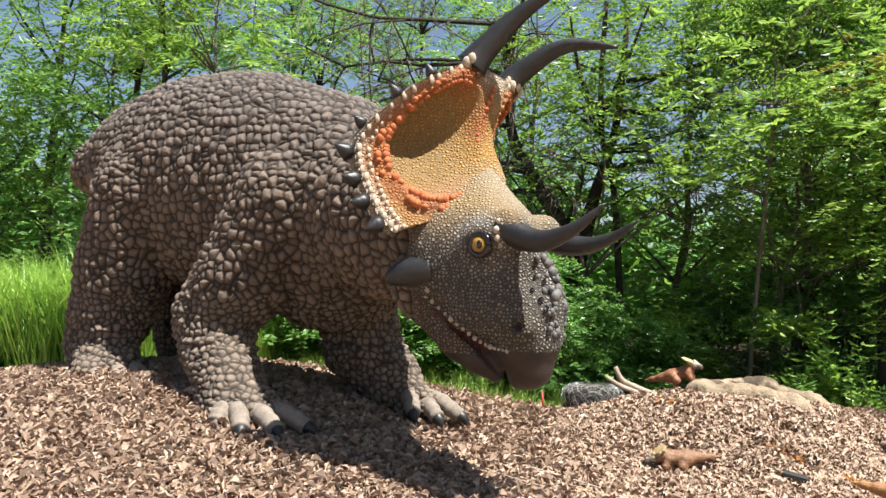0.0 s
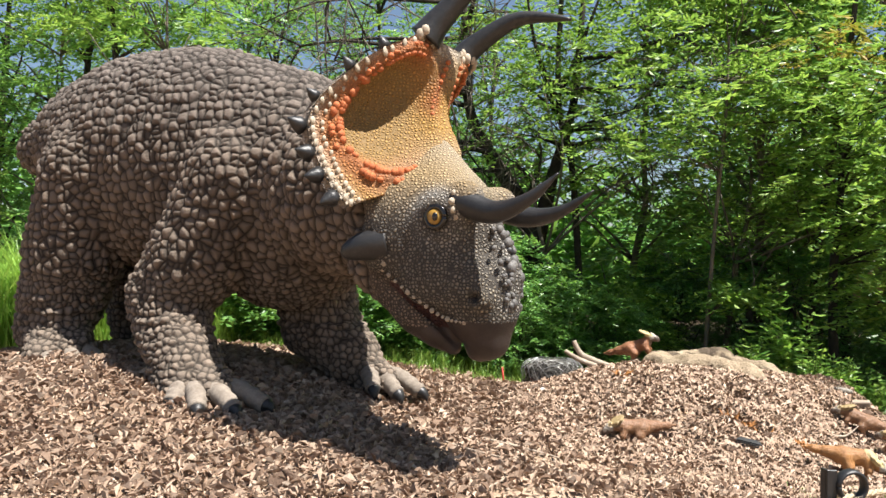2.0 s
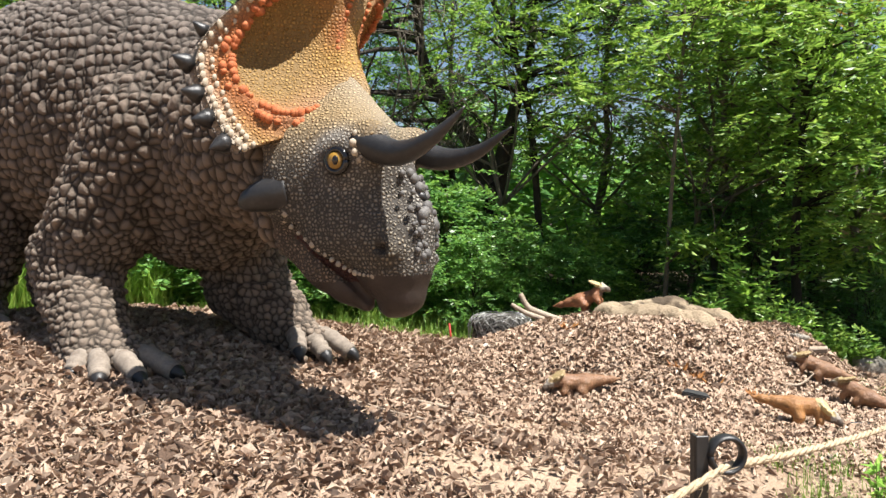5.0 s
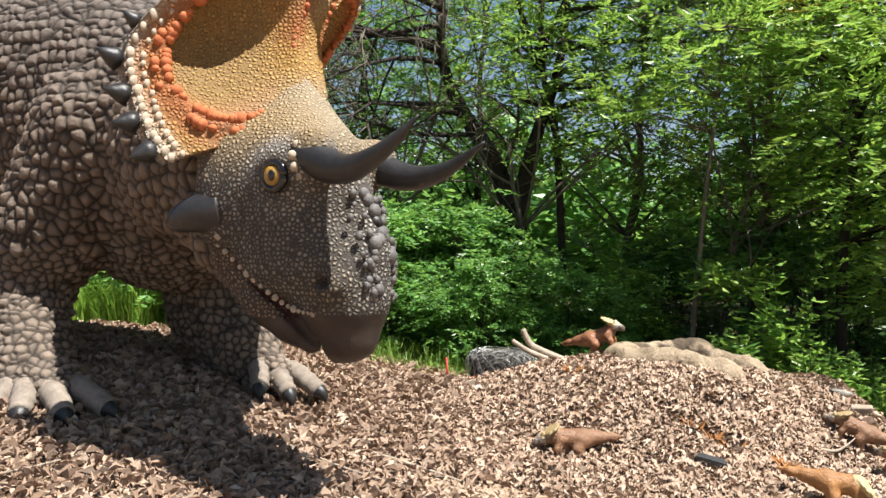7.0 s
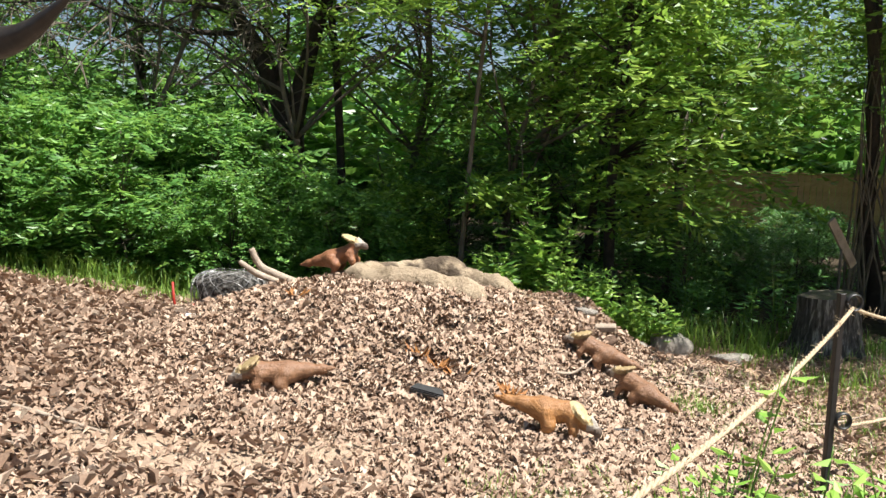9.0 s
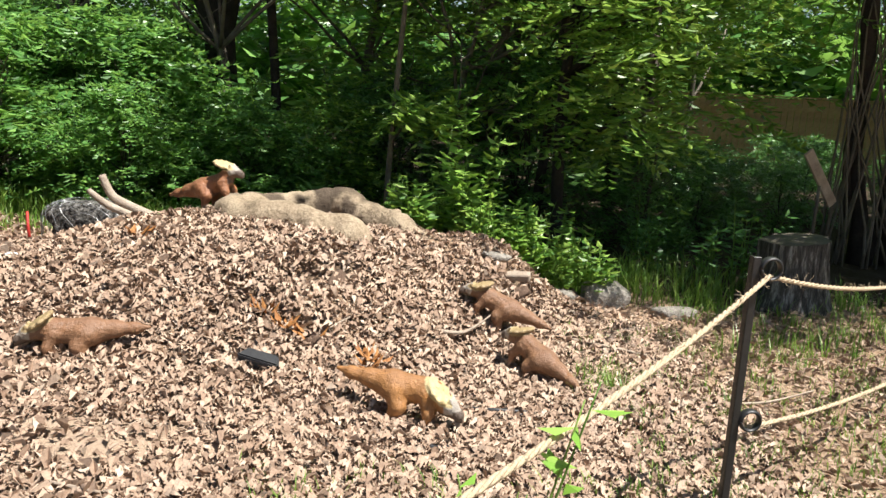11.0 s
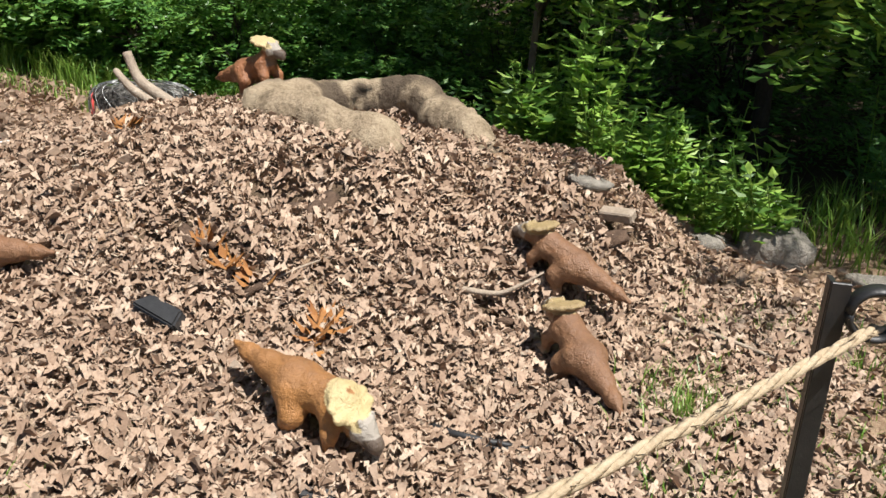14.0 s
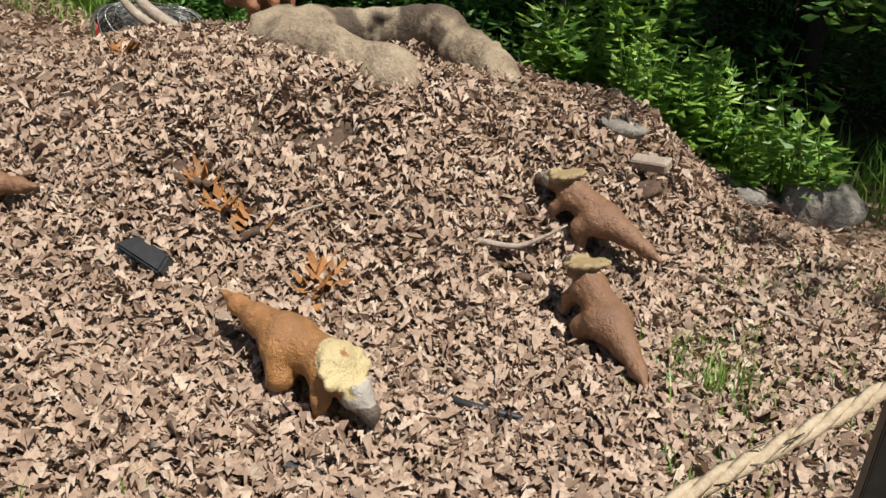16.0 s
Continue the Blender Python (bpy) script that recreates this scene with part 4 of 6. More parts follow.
def fronds(P, D, pairs, frond_len, leaf_len, leaf_w, r):
    """Feathered leaves: at each place P a stalk along D with leaflets on both sides."""
    n = len(P)
    D = D / np.linalg.norm(D, axis=1, keepdims=True)
    S = np.cross(D, np.array([0, 0, 1.0]) + 0.25 * r.normal(size=(n, 3)))
    S /= np.linalg.norm(S, axis=1, keepdims=True) + 1e-9
    FL = frond_len * r.uniform(0.6, 1.25, n)
    Cs, Fs, Ss = [], [], []
    for k in range(pairs):
        t = (k + 0.6) / pairs
        stem = P + D * (FL * t)[:, None] - np.array([0, 0, 1.0]) * (0.35 * FL * t * t)[:, None]
        for sg in (-1, 1):
            way = D * 0.55 + S * sg * 0.85 + r.normal(size=(n, 3)) * 0.14 - np.array([0, 0, 0.18])
            way /= np.linalg.norm(way, axis=1, keepdims=True)
            side = np.cross(way, np.array([0, 0, 1.0]) + 0.4 * r.normal(size=(n, 3)))
            side /= np.linalg.norm(side, axis=1, keepdims=True) + 1e-9
            Cs.append(stem + way * leaf_len * 0.5)
            Fs.append(way)
            Ss.append(side)
    return leaflets(np.concatenate(Cs), np.concatenate(Fs), np.concatenate(Ss), leaf_len, leaf_w, 0.25, r)


def crown_mesh(name, seed, lo, hi, radius, count, pairs=7, frond=0.58, leaf=0.15, width=0.052):
    """An uneven crown of feathered leaves gathered in clumps."""
    r = np.random.RandomState(seed)
    clumps = 34
    cz = r.uniform(lo, hi, clumps)
    span = np.sin(np.clip((cz - lo) / (hi - lo), 0.08, 0.97) * math.pi) ** 0.6
    ca, cr = r.uniform(0, 6.28, clumps), radius * span * np.sqrt(r.uniform(0.05, 1, clumps))
    CC = np.stack([np.cos(ca) * cr, np.sin(ca) * cr, cz], 1)
    size = r.uniform(0.24, 0.62, clumps) * radius * 0.5
    k = r.randint(0, clumps, count)
    off = r.normal(size=(count, 3)) * size[k][:, None] * (1, 1, 0.55)
    P = CC[k] + off
    out = off + np.stack([np.cos(ca[k]), np.sin(ca[k]), 0.1 * r.normal(size=count)], 1) * 0.3 + r.normal(size=(count, 3)) * 0.25
    out[:, 2] *= 0.4
    V, T = fronds(P, out + 1e-3, pairs, frond, leaf, width, r)
    return mesh_of(name, V, None, T, False), CC


def trunk_soup(path, radii, limbs, sides=8):
    s = Soup()
    s.add(*tube(path, radii, sides))
    for pts, rad in limbs:
        s.add(*tube(pts, rad, 6))
    return s


def wander(a, b, n, amp, rng):
    a, b = Vector(a), Vector(b)
    return [a.lerp(b, i / (n - 1)) + (Vector((rng.uniform(-1, 1), rng.uniform(-1, 1), rng.uniform(-.4, .4))) * amp if 0 < i else Vector()) for i in range(n)]


class TreeKind:
    """A trunk with limbs and a crown, built once and set out many times."""

    def __init__(self, seed, height, radius, lo, spread, count, blade, bark, **kw):
        rng = random.Random(seed)
        crown, CC = crown_mesh("crown", seed, lo, height, spread, count, **kw)
        path = wander((0, 0, -0.3), (rng.uniform(-.3, .3), rng.uniform(-.3, .3), height * 0.92), 9, 0.07, rng)
        rad = [radius * (1 - 0.85 * i / 8) for i in range(9)]
        limbs = []
        for c in CC[:24]:
            z0 = max(0.4, c[2] - rng.uniform(0.3, 1.0))
            f = min(1, max(0, (z0 + 0.3) / (height * 0.92 + 0.3)))
            st = path[min(8, int(f * 8))].copy()
            limbs.append((wander(st, c, 5, 0.06, rng), [radius * 0.38 * (1 - 0.8 * i / 4) * (1 - 0.5 * f) + 0.004 for i in range(5)]))
        self.trunk = trunk_soup(path, rad, limbs).mesh("trunk")
        self.crown = crown
        self.trunk.materials.append(bark)
        self.crown.materials.append(blade)

    def stand(self, x, y, scale, turn, name, label, category, group):
        root = new(name)
        root.location = (x, y, gz(x, y) - 0.03)
        root.scale = (scale,) * 3
        root.rotation_euler = (0, 0, turn)
        for nm, me in (("trunk", self.trunk), ("crown", self.crown)):
            o = new(nm, me)
            o.parent = root
        return tagged(root, label, category, group)


KINDS = [
    TreeKind(21, 8.5, 0.10, 2.0, 2.0, 560, GREEN_A, BARK_DARK),
    TreeKind(22, 7.5, 0.07, 1.4, 1.8, 520, GREEN_B, BARK_GREY),
    TreeKind(23, 9.5, 0.13, 2.6, 2.35, 620, GREEN_A, BARK_DARK),
    TreeKind(24, 6.5, 0.05, 1.0, 1.6, 440, GREEN_A, BARK_DARK),
]
SHRUBS = [
    TreeKind(31, 1.7, 0.018, 0.10, 0.85, 900, GREEN_A, BARK_GREY, pairs=4, frond=0.24, leaf=0.10, width=0.046),
    TreeKind(32, 2.3, 0.022, 0.10, 0.95, 1000, GREEN_A, BARK_DARK, pairs=4, frond=0.28, leaf=0.105, width=0.05),
    TreeKind(33, 1.3, 0.014, 0.05, 0.7, 800, GREEN_B, BARK_GREY, pairs=3, frond=0.2, leaf=0.09, width=0.044),
    TreeKind(34, 2.0, 0.020, 0.15, 0.95, 420, GREEN_C, BARK_DARK, pairs=5, frond=0.34, leaf=0.10, width=0.040),
]


def plant_woods():
    rng = random.Random(7)
    spots = [(-11.0, 13, 0), (-8.4, 13.2, 1), (-6.2, 11.5, 0), (-4.6, 10.2, 1), (-4.2, 14.0, 0), (-1.7, 14.2, 3), (-8.3, 14, 2), (-5.0, 15, 2),
             (4.6, 11.6, 1), (5.0, 12.2, 1), (2.9, 13.0, 1), (6.2, 10.4, 1), (6.3, 14.0, 0), (0.2, 15.5, 0),
             (-2.4, 17, 2), (7.2, 17.5, 1), (16.5, 16.0, 1), (15.5, 25.5, 1), (12.0, 26, 1), (9.6, 25, 1), (13.8, 24.5, 1), (18.5, 26.0, 1), (21, 24, 1), (6.4, 12.4, 0), (6.6, 20.5, 2),
             # on this row, trees at x 9.7 to 14.5: added, mostly unseen, for shade
             (-11.5, 16, 2), (9.7, 7.1, 0), (11.2, 8.6, 2), (11.4, 11.3, 0), (13.6, 11.4, 2), (14.5, 8.6, 2), (-13, 12, 0), (15.5, 18.5, 2)]
    for x, y, k in spots:
        KINDS[k].stand(x, y, rng.uniform(0.9, 1.15), rng.uniform(0, 6.28), "tree",
                       ("tall slim tree with dark bark and feathery green leaves", "slender young tree with yellow-green feathery leaves",
                        "tall tree with dark trunk and broad green crown", "thin dark-stemmed tree with feathery leaves")[k], "tree", "trees of the wood")
    x = -9.0
    while x < 9.5:
        for row in range(3):
            k = rng.choice((0, 0, 1, 2)) if x < 3.2 else 3
            xx = x + rng.uniform(-0.4, 0.4)
            yy = float(woods_edge(xx)) + (1.5 if xx > 1.8 else 0.9) + row * 1.25 + rng.uniform(-0.3, 0.3)
            if (xx < -4 or xx > 2.6) and row == 0:
                continue
            if 4.9 < xx < 9.5:
                continue
            SHRUBS[k].stand(xx, yy, rng.uniform(0.75, 1.15) * (0.7 if row == 0 and xx > 0 else 1), rng.uniform(0, 6.28), "shrub",
                            ("bushy green shrub at the edge of the wood", "dark green shrub in the shade of the wood", "low yellow-green shrub beside the clearing", "sparse dark green undergrowth in deep shade")[k], "shrub", "shrubs of the wood")
        x += 1.05
    # low dark undergrowth, added to cover and shade the ground in front of the fence
    for i in range(30):
        xx, yy = rng.uniform(5.2, 12.5), rng.uniform(9.6, 17.5)
        SHRUBS[3].stand(xx, yy, rng.uniform(0.35, 0.6), rng.uniform(0, 6.28), "shrub", "sparse dark green undergrowth in deep shade", "shrub", "shrubs of the wood")


plant_woods()


def bare_tree(seed, x, y, height, lean):
    """A leafless tree: a trunk that forks again and again into thin pale twigs."""
    rng = random.Random(seed)
    soup, limbs = Soup(), []

    def grow(soup, a, way, length, rad, depth):
        way = way.normalized()
        n = 5
        pts = [a]
        for i in range(n):
            way = (way + Vector((rng.uniform(-1, 1), rng.uniform(-1, 1), rng.uniform(-0.6, 0.7))) * 0.16).normalized()
            pts.append(pts[-1] + way * length / n)
        soup.add(*tube(pts, [rad * (1 - 0.45 * i / n) for i in range(n + 1)], 7 if depth < 2 else 4))
        if depth < 4:
            for k in range(3 if depth else 6):
                i = rng.randint(2, n)
                off = Vector((rng.uniform(-1, 1), rng.uniform(-1, 1), rng.uniform(-0.3, 0.8)))
                to = Soup() if depth == 0 else soup
                grow(to, pts[i], way * 0.5 + off, length * rng.uniform(0.45, 0.72), rad * 0.5, depth + 1)
                if depth == 0:
                    limbs.append(to)

    grow(soup, Vector((0, 0, -0.2)), Vector((lean, 0, 1)), height * 0.55, 0.05, 0)
    root = new("bare_tree")
    root.location = (x, y, gz(x, y))
    for nm, piece in [("trunk", soup)] + [("limb", q) for q in limbs]:
        link(nm, piece.mesh(nm), BARK_GREY, root)
    tagged(root, "leafless tree with thin pale grey twigs", "tree", "bare trees of the wood")


for k, (x, y, h, lean) in enumerate(((-1.2, 11.6, 6.5, 0.2), (1.6, 11.4, 6.0, -0.15), (3.9, 11.0, 6.0, 0.1), (-3.6, 12.4, 7.0, 0.1), (5.9, 11.6, 6.5, -0.25), (8.4, 15.5, 8.0, 0.1))):
    bare_tree(60 + k, x, y, h, lean)


def far_woods():
    """The rest of the wood, too far off to tell its trees apart."""
    r = np.random.RandomState(5)
    n = 36000
    a = r.uniform(-1.15, 1.15, n)
    d = r.uniform(21, 30, n)
    P = np.stack([2 + np.sin(a) * d * 1.35, np.cos(a) * d + 3, np.abs(r.normal(0, 1, n)) ** 0.8 * 3.5], 1)
    P[:, 2] *= 0.75 + 0.35 * smooth_noise(P * (1, 1, 0), 2.5, 3)
    D = r.normal(size=(n, 3)) * (1, 1, 0.4)
    D /= np.linalg.norm(D, axis=1, keepdims=True)
    S = np.cross(D, np.array([0, 0, 1.0]) + 0.5 * r.normal(size=(n, 3)))
    S /= np.linalg.norm(S, axis=1, keepdims=True)
    V, T = leaflets(P, D, S, 0.75, 0.36, 0.3, r)
    tagged(link("far_woods", mesh_of("far_woods", V, None, T, False), GREEN_A), "dense green wood far behind the clearing", "wood", kind="stuff")


far_woods()


def bare_branches(root, way, length, radius, depth, rng, out, droop=0.12, forks=(3, 5)):
    """A branching of leafless limbs, gathered as tubes."""
    n = 5
    pts, p, d = [Vector(root)], Vector(root), Vector(way).normalized()
    for _ in range(n - 1):
        d = (d + Vector((rng.gauss(0, 0.16), rng.gauss(0, 0.16), rng.gauss(0, 0.12) - droop * (depth < 3) * 0.5))).normalized()
        p = p + d * length / (n - 1)
        pts.append(p.copy())
    out.append((pts, [radius * (1 - 0.6 * i / (n - 1)) for i in range(n)], depth))
    if depth > 0:
        for _ in range(rng.randint(*forks)):
            k = rng.randint(1, n - 1)
            side = Vector((rng.gauss(0, 1), rng.gauss(0, 1), rng.gauss(0.1, 0.7))).normalized()
            bare_branches(pts[k], d * 0.55 + side * 0.8, length * rng.uniform(0.5, 0.75), radius * 0.45, depth - 1, rng, out, droop, forks)


def forked_tree():
    rng = random.Random(3)
    root = new("forked_tree")
    y = 12.0
    base = gz(1.17, y)
    t = Soup()
    t.add(*tube(curve_points([(1.17, y, base - 0.3), (1.17, y, 1.2), (1.10, y, 2.1)], 8), [0.24, 0.21, 0.19, 0.18, 0.18, 0.18, 0.19, 0.20], 10))
    t.add(*tube(curve_points([(1.12, y, 2.0), (0.75, y, 2.9), (0.2, y, 3.75), (-0.1, y + 0.1, 4.6), (-0.2, y + 0.2, 6.5)], 16), [0.17 - 0.008 * i for i in range(16)], 10))
    t.add(*tube(curve_points([(1.12, y, 2.0), (1.28, y, 2.7), (1.42, y, 3.3), (1.75, y + 0.2, 4.5), (1.9, y + 0.2, 6.5)], 16), [0.16 - 0.008 * i for i in range(16)], 10))
    me = t.mesh("trunk")
    link("trunk", me, BARK_DARK, root)
    twigs, limbs = Soup(), Soup()
    for start, way, ln in (((0.2, y, 3.75), (-1, -0.3, 0.15), 1.9), ((0.5, y, 3.3), (-1, -0.5, 0.05), 1.8), ((-0.1, y, 4.6), (-0.9, -0.5, 0.3), 2.2),
                           ((-0.1, y, 4.4), (-0.6, -0.9, 0.1), 2.0), ((0.0, y, 5.2), (-1, -0.1, 0.3), 2.6), ((-0.2, y, 5.6), (0.4, -0.8, 0.3), 2.0),
                           ((-0.2, y, 5.6), (-1, -0.4, 0.0), 2.8), ((-0.15, y, 5.0), (-1, -0.6, -0.1), 3.0), ((-0.2, y, 6.2), (-1, -0.3, -0.15), 3.2), ((-0.1, y, 4.7), (-1, -0.2, 0.1), 2.4),
                           ((1.9, y, 5.2), (1, -0.6, 0.0), 2.4), ((1.8, y, 4.6), (1, -0.5, 0.1), 2.2), ((1.5, y, 3.6), (0.9, -0.4, 0.3), 1.6), ((0.9, y, 2.6), (0.3, -0.5, 0.8), 1.2), ((0.3, y, 3.6), (-0.6, -0.8, -0.1), 1.6)):
        got = []
        bare_branches(start, way, ln, 0.05, 3, rng, got, 0.22)
        for pts, rad, depth in got:
            (limbs if depth > 1 else twigs).add(*tube(pts, [max(r, 0.006) for r in rad], 5))
    link("limb", limbs.mesh("limb"), BARK_DARK, root)
    tagged(link("twig", twigs.mesh("twig"), BARK_GREY, root), "drooping bare grey twigs", kind="stuff")
    crown, _ = crown_mesh("crown", 71, 4.6, 7.5, 2.0, 330)
    crown.materials.append(GREEN_B)
    c = new("crown", crown)
    c.parent = root
    c.location = (1.6, y + 0.6, 0)
    tagged(root, "dark forked tree with bare drooping twigs", "tree", "trees of the wood")


forked_tree()


def thin_tree(name, path, r0, r1, bark, blade, leaf_spots, count, label, size=1.0, seed=1, forks=()):
    """A slim tree with a given trunk line and leaf tufts at given places."""
    root = new(name)
    pts = curve_points(path, 14)
    link("trunk", trunk_soup(pts, list(np.linspace(r0, r1, 14)), [(curve_points(f, 8), list(np.linspace(r1 * 1.3, r1 * 0.4, 8))) for f in forks]).mesh("trunk"), bark, root)
    r = np.random.RandomState(seed)
    P, D, twig = [], [], Soup()
    for (x, y, z, sx, sz) in leaf_spots:
        n = count
        off = r.normal(size=(n, 3)) * (sx, sx, sz)
        P.append(np.array([x, y, z]) + off)
        D.append(off * (1, 1, 0.3) + r.normal(size=(n, 3)) * (0.15, 0.15, 0.08))
        k = int(np.argmin(np.abs(pts[:, 2] - (z - 0.2))))
        for j in range(4):
            twig.add(*tube([pts[k], (pts[k] + P[-1][j]) / 2 + (0, 0, 0.05), P[-1][j]], [r1 * 0.7, r1 * 0.5, 0.003], 5))
    V, T = fronds(np.concatenate(P), np.concatenate(D), 5, 0.30 * size, 0.105 * size, 0.042 * size, r)
    link("crown", mesh_of("crown", V, None, T, False), blade, root)
    tagged(link("twig", twig.mesh("twig"), bark, root), kind="stuff")
    return tagged(root, label, "tree", "trees of the wood")


thin_tree("tree", [(1.88, 11.8, 0.2), (1.86, 11.8, 1.3), (1.70, 11.8, 3.4), (1.45, 11.8, 4.5), (1.5, 11.8, 6.5)], 0.07, 0.04, BARK_DARK, GREEN_B,
          [(1.2, 11.4, 4.6, 0.55, 0.25), (1.9, 11.2, 4.0, 0.5, 0.25), (2.4, 11.4, 4.7, 0.6, 0.3), (1.5, 11.4, 5.6, 0.8, 0.4), (0.8, 11.3, 3.9, 0.4, 0.25), (2.3, 11.2, 3.2, 0.5, 0.25)], 70,
          "tall slim tree with a forked dark stem", 1.1, 5, [[(1.45, 11.8, 4.5), (1.1, 11.7, 5.2), (0.9, 11.6, 6.2)], [(1.45, 11.8, 4.5), (1.8, 11.7, 5.3), (2.2, 11.6, 6.4)]])
thin_tree("tree", [(3.34, 9.2, 0.0), (3.35, 9.2, 0.7), (3.45, 9.2, 2.3), (3.57, 9.2, 3.7), (3.6, 9.2, 4.8)], 0.035, 0.015, BARK_GREY, GREEN_B,
          [(3.3, 9.0, 3.6, 0.5, 0.16), (4.0, 9.0, 4.0, 0.6, 0.18), (4.5, 9.1, 4.3, 0.5, 0.18), (3.0, 9.1, 4.2, 0.5, 0.2), (3.6, 9.0, 4.8, 0.7, 0.2), (3.6, 8.9, 1.35, 0.10, 0.05), (2.7, 9.0, 3.2, 0.35, 0.12)], 55,
          "slender pale-stemmed young tree with feathery leaves", 1.2, 6)
thin_tree("tree", [(5.1, 9.4, -0.1), (5.05, 9.4, 1.5), (5.15, 9.4, 3.0), (5.1, 9.4, 5.0)], 0.07, 0.03, BARK_DARK, GREEN_B,
          [(5.1, 8.5, 2.3, 0.45, 0.15), (5.6, 8.4, 1.9, 0.4, 0.15), (4.9, 8.6, 3.0, 0.5, 0.2), (5.8, 8.6, 2.7, 0.5, 0.2), (5.2, 8.6, 3.7, 0.7, 0.25), (5.9, 8.7, 3.5, 0.6, 0.25), (5.4, 8.5, 1.3, 0.3, 0.15), (4.6, 8.8, 3.9, 0.5, 0.2), (5.6, 8.6, 4.4, 0.8, 0.25)], 90,
          "dark-stemmed tree with sprays of light green leaves", 1.2, 7)
thin_tree("tree", [(5.0, 10.3, 0.0), (5.2, 10.2, 2.5), (5.5, 10.0, 5.0), (5.6, 10, 6.5)], 0.06, 0.03, BARK_DARK, GOLD,
          [(4.9, 9.4, 4.6, 0.35, 0.12), (5.4, 9.3, 4.75, 0.35, 0.1), (5.2, 9.4, 4.4, 0.35, 0.1)], 30, "young tree with golden orange shoots at its top", 1.2, 8)


# ---- vine-clad tree, stump and board at the dark corner
def vine_tree():
    rng = random.Random(15)
    root = new("vine_clad_tree")
    b = gz(8.3, 9.5)
    for x0, x1, r in ((8.35, 7.75, 0.085), (8.7, 8.35, 0.06), (8.15, 8.05, 0.05), (8.5, 9.0, 0.05)):
        s = Soup().add(*tube(wander((x0, 9.5, b - 0.2), (x1, 9.5, 6.0), 10, 0.04, rng), [r * (1 - 0.05 * i) for i in range(10)], 9))
        link("trunk", s.mesh("trunk"), BARK_DARK, root)
    v = Soup()
    for k in range(34):
        a = rng.uniform(0, 6.28)
        x = 8.35 + 0.5 * math.cos(a)
        v.add(*tube(wander((x, 9.45 - 0.25 * abs(math.sin(a)), b), (8.15 + rng.uniform(-0.3, 0.5), 9.4, rng.uniform(1.6, 3.2)), 6, 0.03, rng), [0.014, 0.013, 0.012, 0.011, 0.009, 0.006], 5))
    link("vine", v.mesh("vine"), BARK_GREY, root)["label"] = "hanging pale vine stems"
    crown, _ = crown_mesh("crown", 77, 2.9, 6.5, 1.6, 620)
    crown.materials.append(GREEN_B)
    c = new("crown", crown)
    c.parent = root
    c.location = (8.9, 9.6, 0)
    tagged(root, "dark tree wrapped in hanging pale vine stems", "tree", "trees of the wood")


vine_tree()


def lumpy(c, r, seed, amount=0.12, seg=20, rings=14, flat=0.0):
    v, q, t = globe((0, 0, 0), 1.0, None, seg, rings)
    p = np.asarray(v)
    p = np.sign(p) * np.abs(p) ** (1 - flat)
    p = p * (1 + amount * smooth_noise(p, 0.5, seed) + 0.4 * amount * smooth_noise(p, 0.2, seed + 1))[:, None]
    return p * np.array(r) + np.array(c), q, t


def streaked_bark():
    m = Mat("streaked_bark", 0.9, 0.0, 0.3)
    grain = m.t.nodes.new("ShaderNodeMapping")
    grain.inputs["Scale"].default_value = (1.0, 1.0, 0.12)
    m.t.links.new(m.co, grain.inputs["Vector"])
    f = m.noise(26, 6, 0.7, grain.outputs[0])
    m.color(m.ramp(f, [(0.35, (0.02, 0.017, 0.014)), (0.52, (0.09, 0.08, 0.068)), (0.66, (0.36, 0.34, 0.30))]))
    m.bump(f, 0.03, 0.9)
    return m.m


def tree_stump():
    root = new("tree_stump")
    x, y = 6.7, 7.6
    z = gz(x, y)
    rings, sides = 9, 22
    v = []
    for i in range(rings):
        for k in range(sides):
            a = 2 * math.pi * k / sides
            r = (0.26 + 0.10 * (1 - i / (rings - 1)) ** 2) * (1 + 0.07 * math.sin(5 * a) + 0.04 * math.sin(11 * a + i))
            v.append((x + r * math.cos(a), y + r * math.sin(a), z - 0.05 + 0.62 * i / (rings - 1) + 0.03 * math.cos(a)))
    q = [(i * sides + k, i * sides + (k + 1) % sides, (i + 1) * sides + (k + 1) % sides, (i + 1) * sides + k) for i in range(rings - 1) for k in range(sides)]
    link("bark", Soup().add(v, q).mesh("bark"), streaked_bark(), root)
    top = [(x, y, z + 0.575)] + [p for p in v[-sides:]]
    link("cut_face", Soup().add(top, (), [(0, 1 + k, 1 + (k + 1) % sides) for k in range(sides)]).mesh("cut_face"), BARK_GREY, root)
    tagged(root, "grey weathered tree stump in the shade", "stump")


tree_stump()


def slab(name, a, b, width, thick, material, label, category, up=(0, -1, 0.2)):
    """A board from a to b."""
    a, b = Vector(a), Vector(b)
    d = (b - a).normalized()
    s = d.cross(Vector(up)).normalized()
    n = s.cross(d)
    bm = bmesh.new()
    bmesh.ops.create_cube(bm, size=1)
    m = Matrix((( *((b - a)), 0), (*(s * width), 0), (*(n * thick), 0), (0, 0, 0, 1))).transposed()
    m.translation = (a + b) / 2
    bmesh.ops.transform(bm, matrix=m, verts=bm.verts)
    bmesh.ops.bevel(bm, geom=bm.edges[:], offset=min(width, thick) * 0.15, segments=1, affect="EDGES")
    return tagged(part(name, bm, material), label, category)


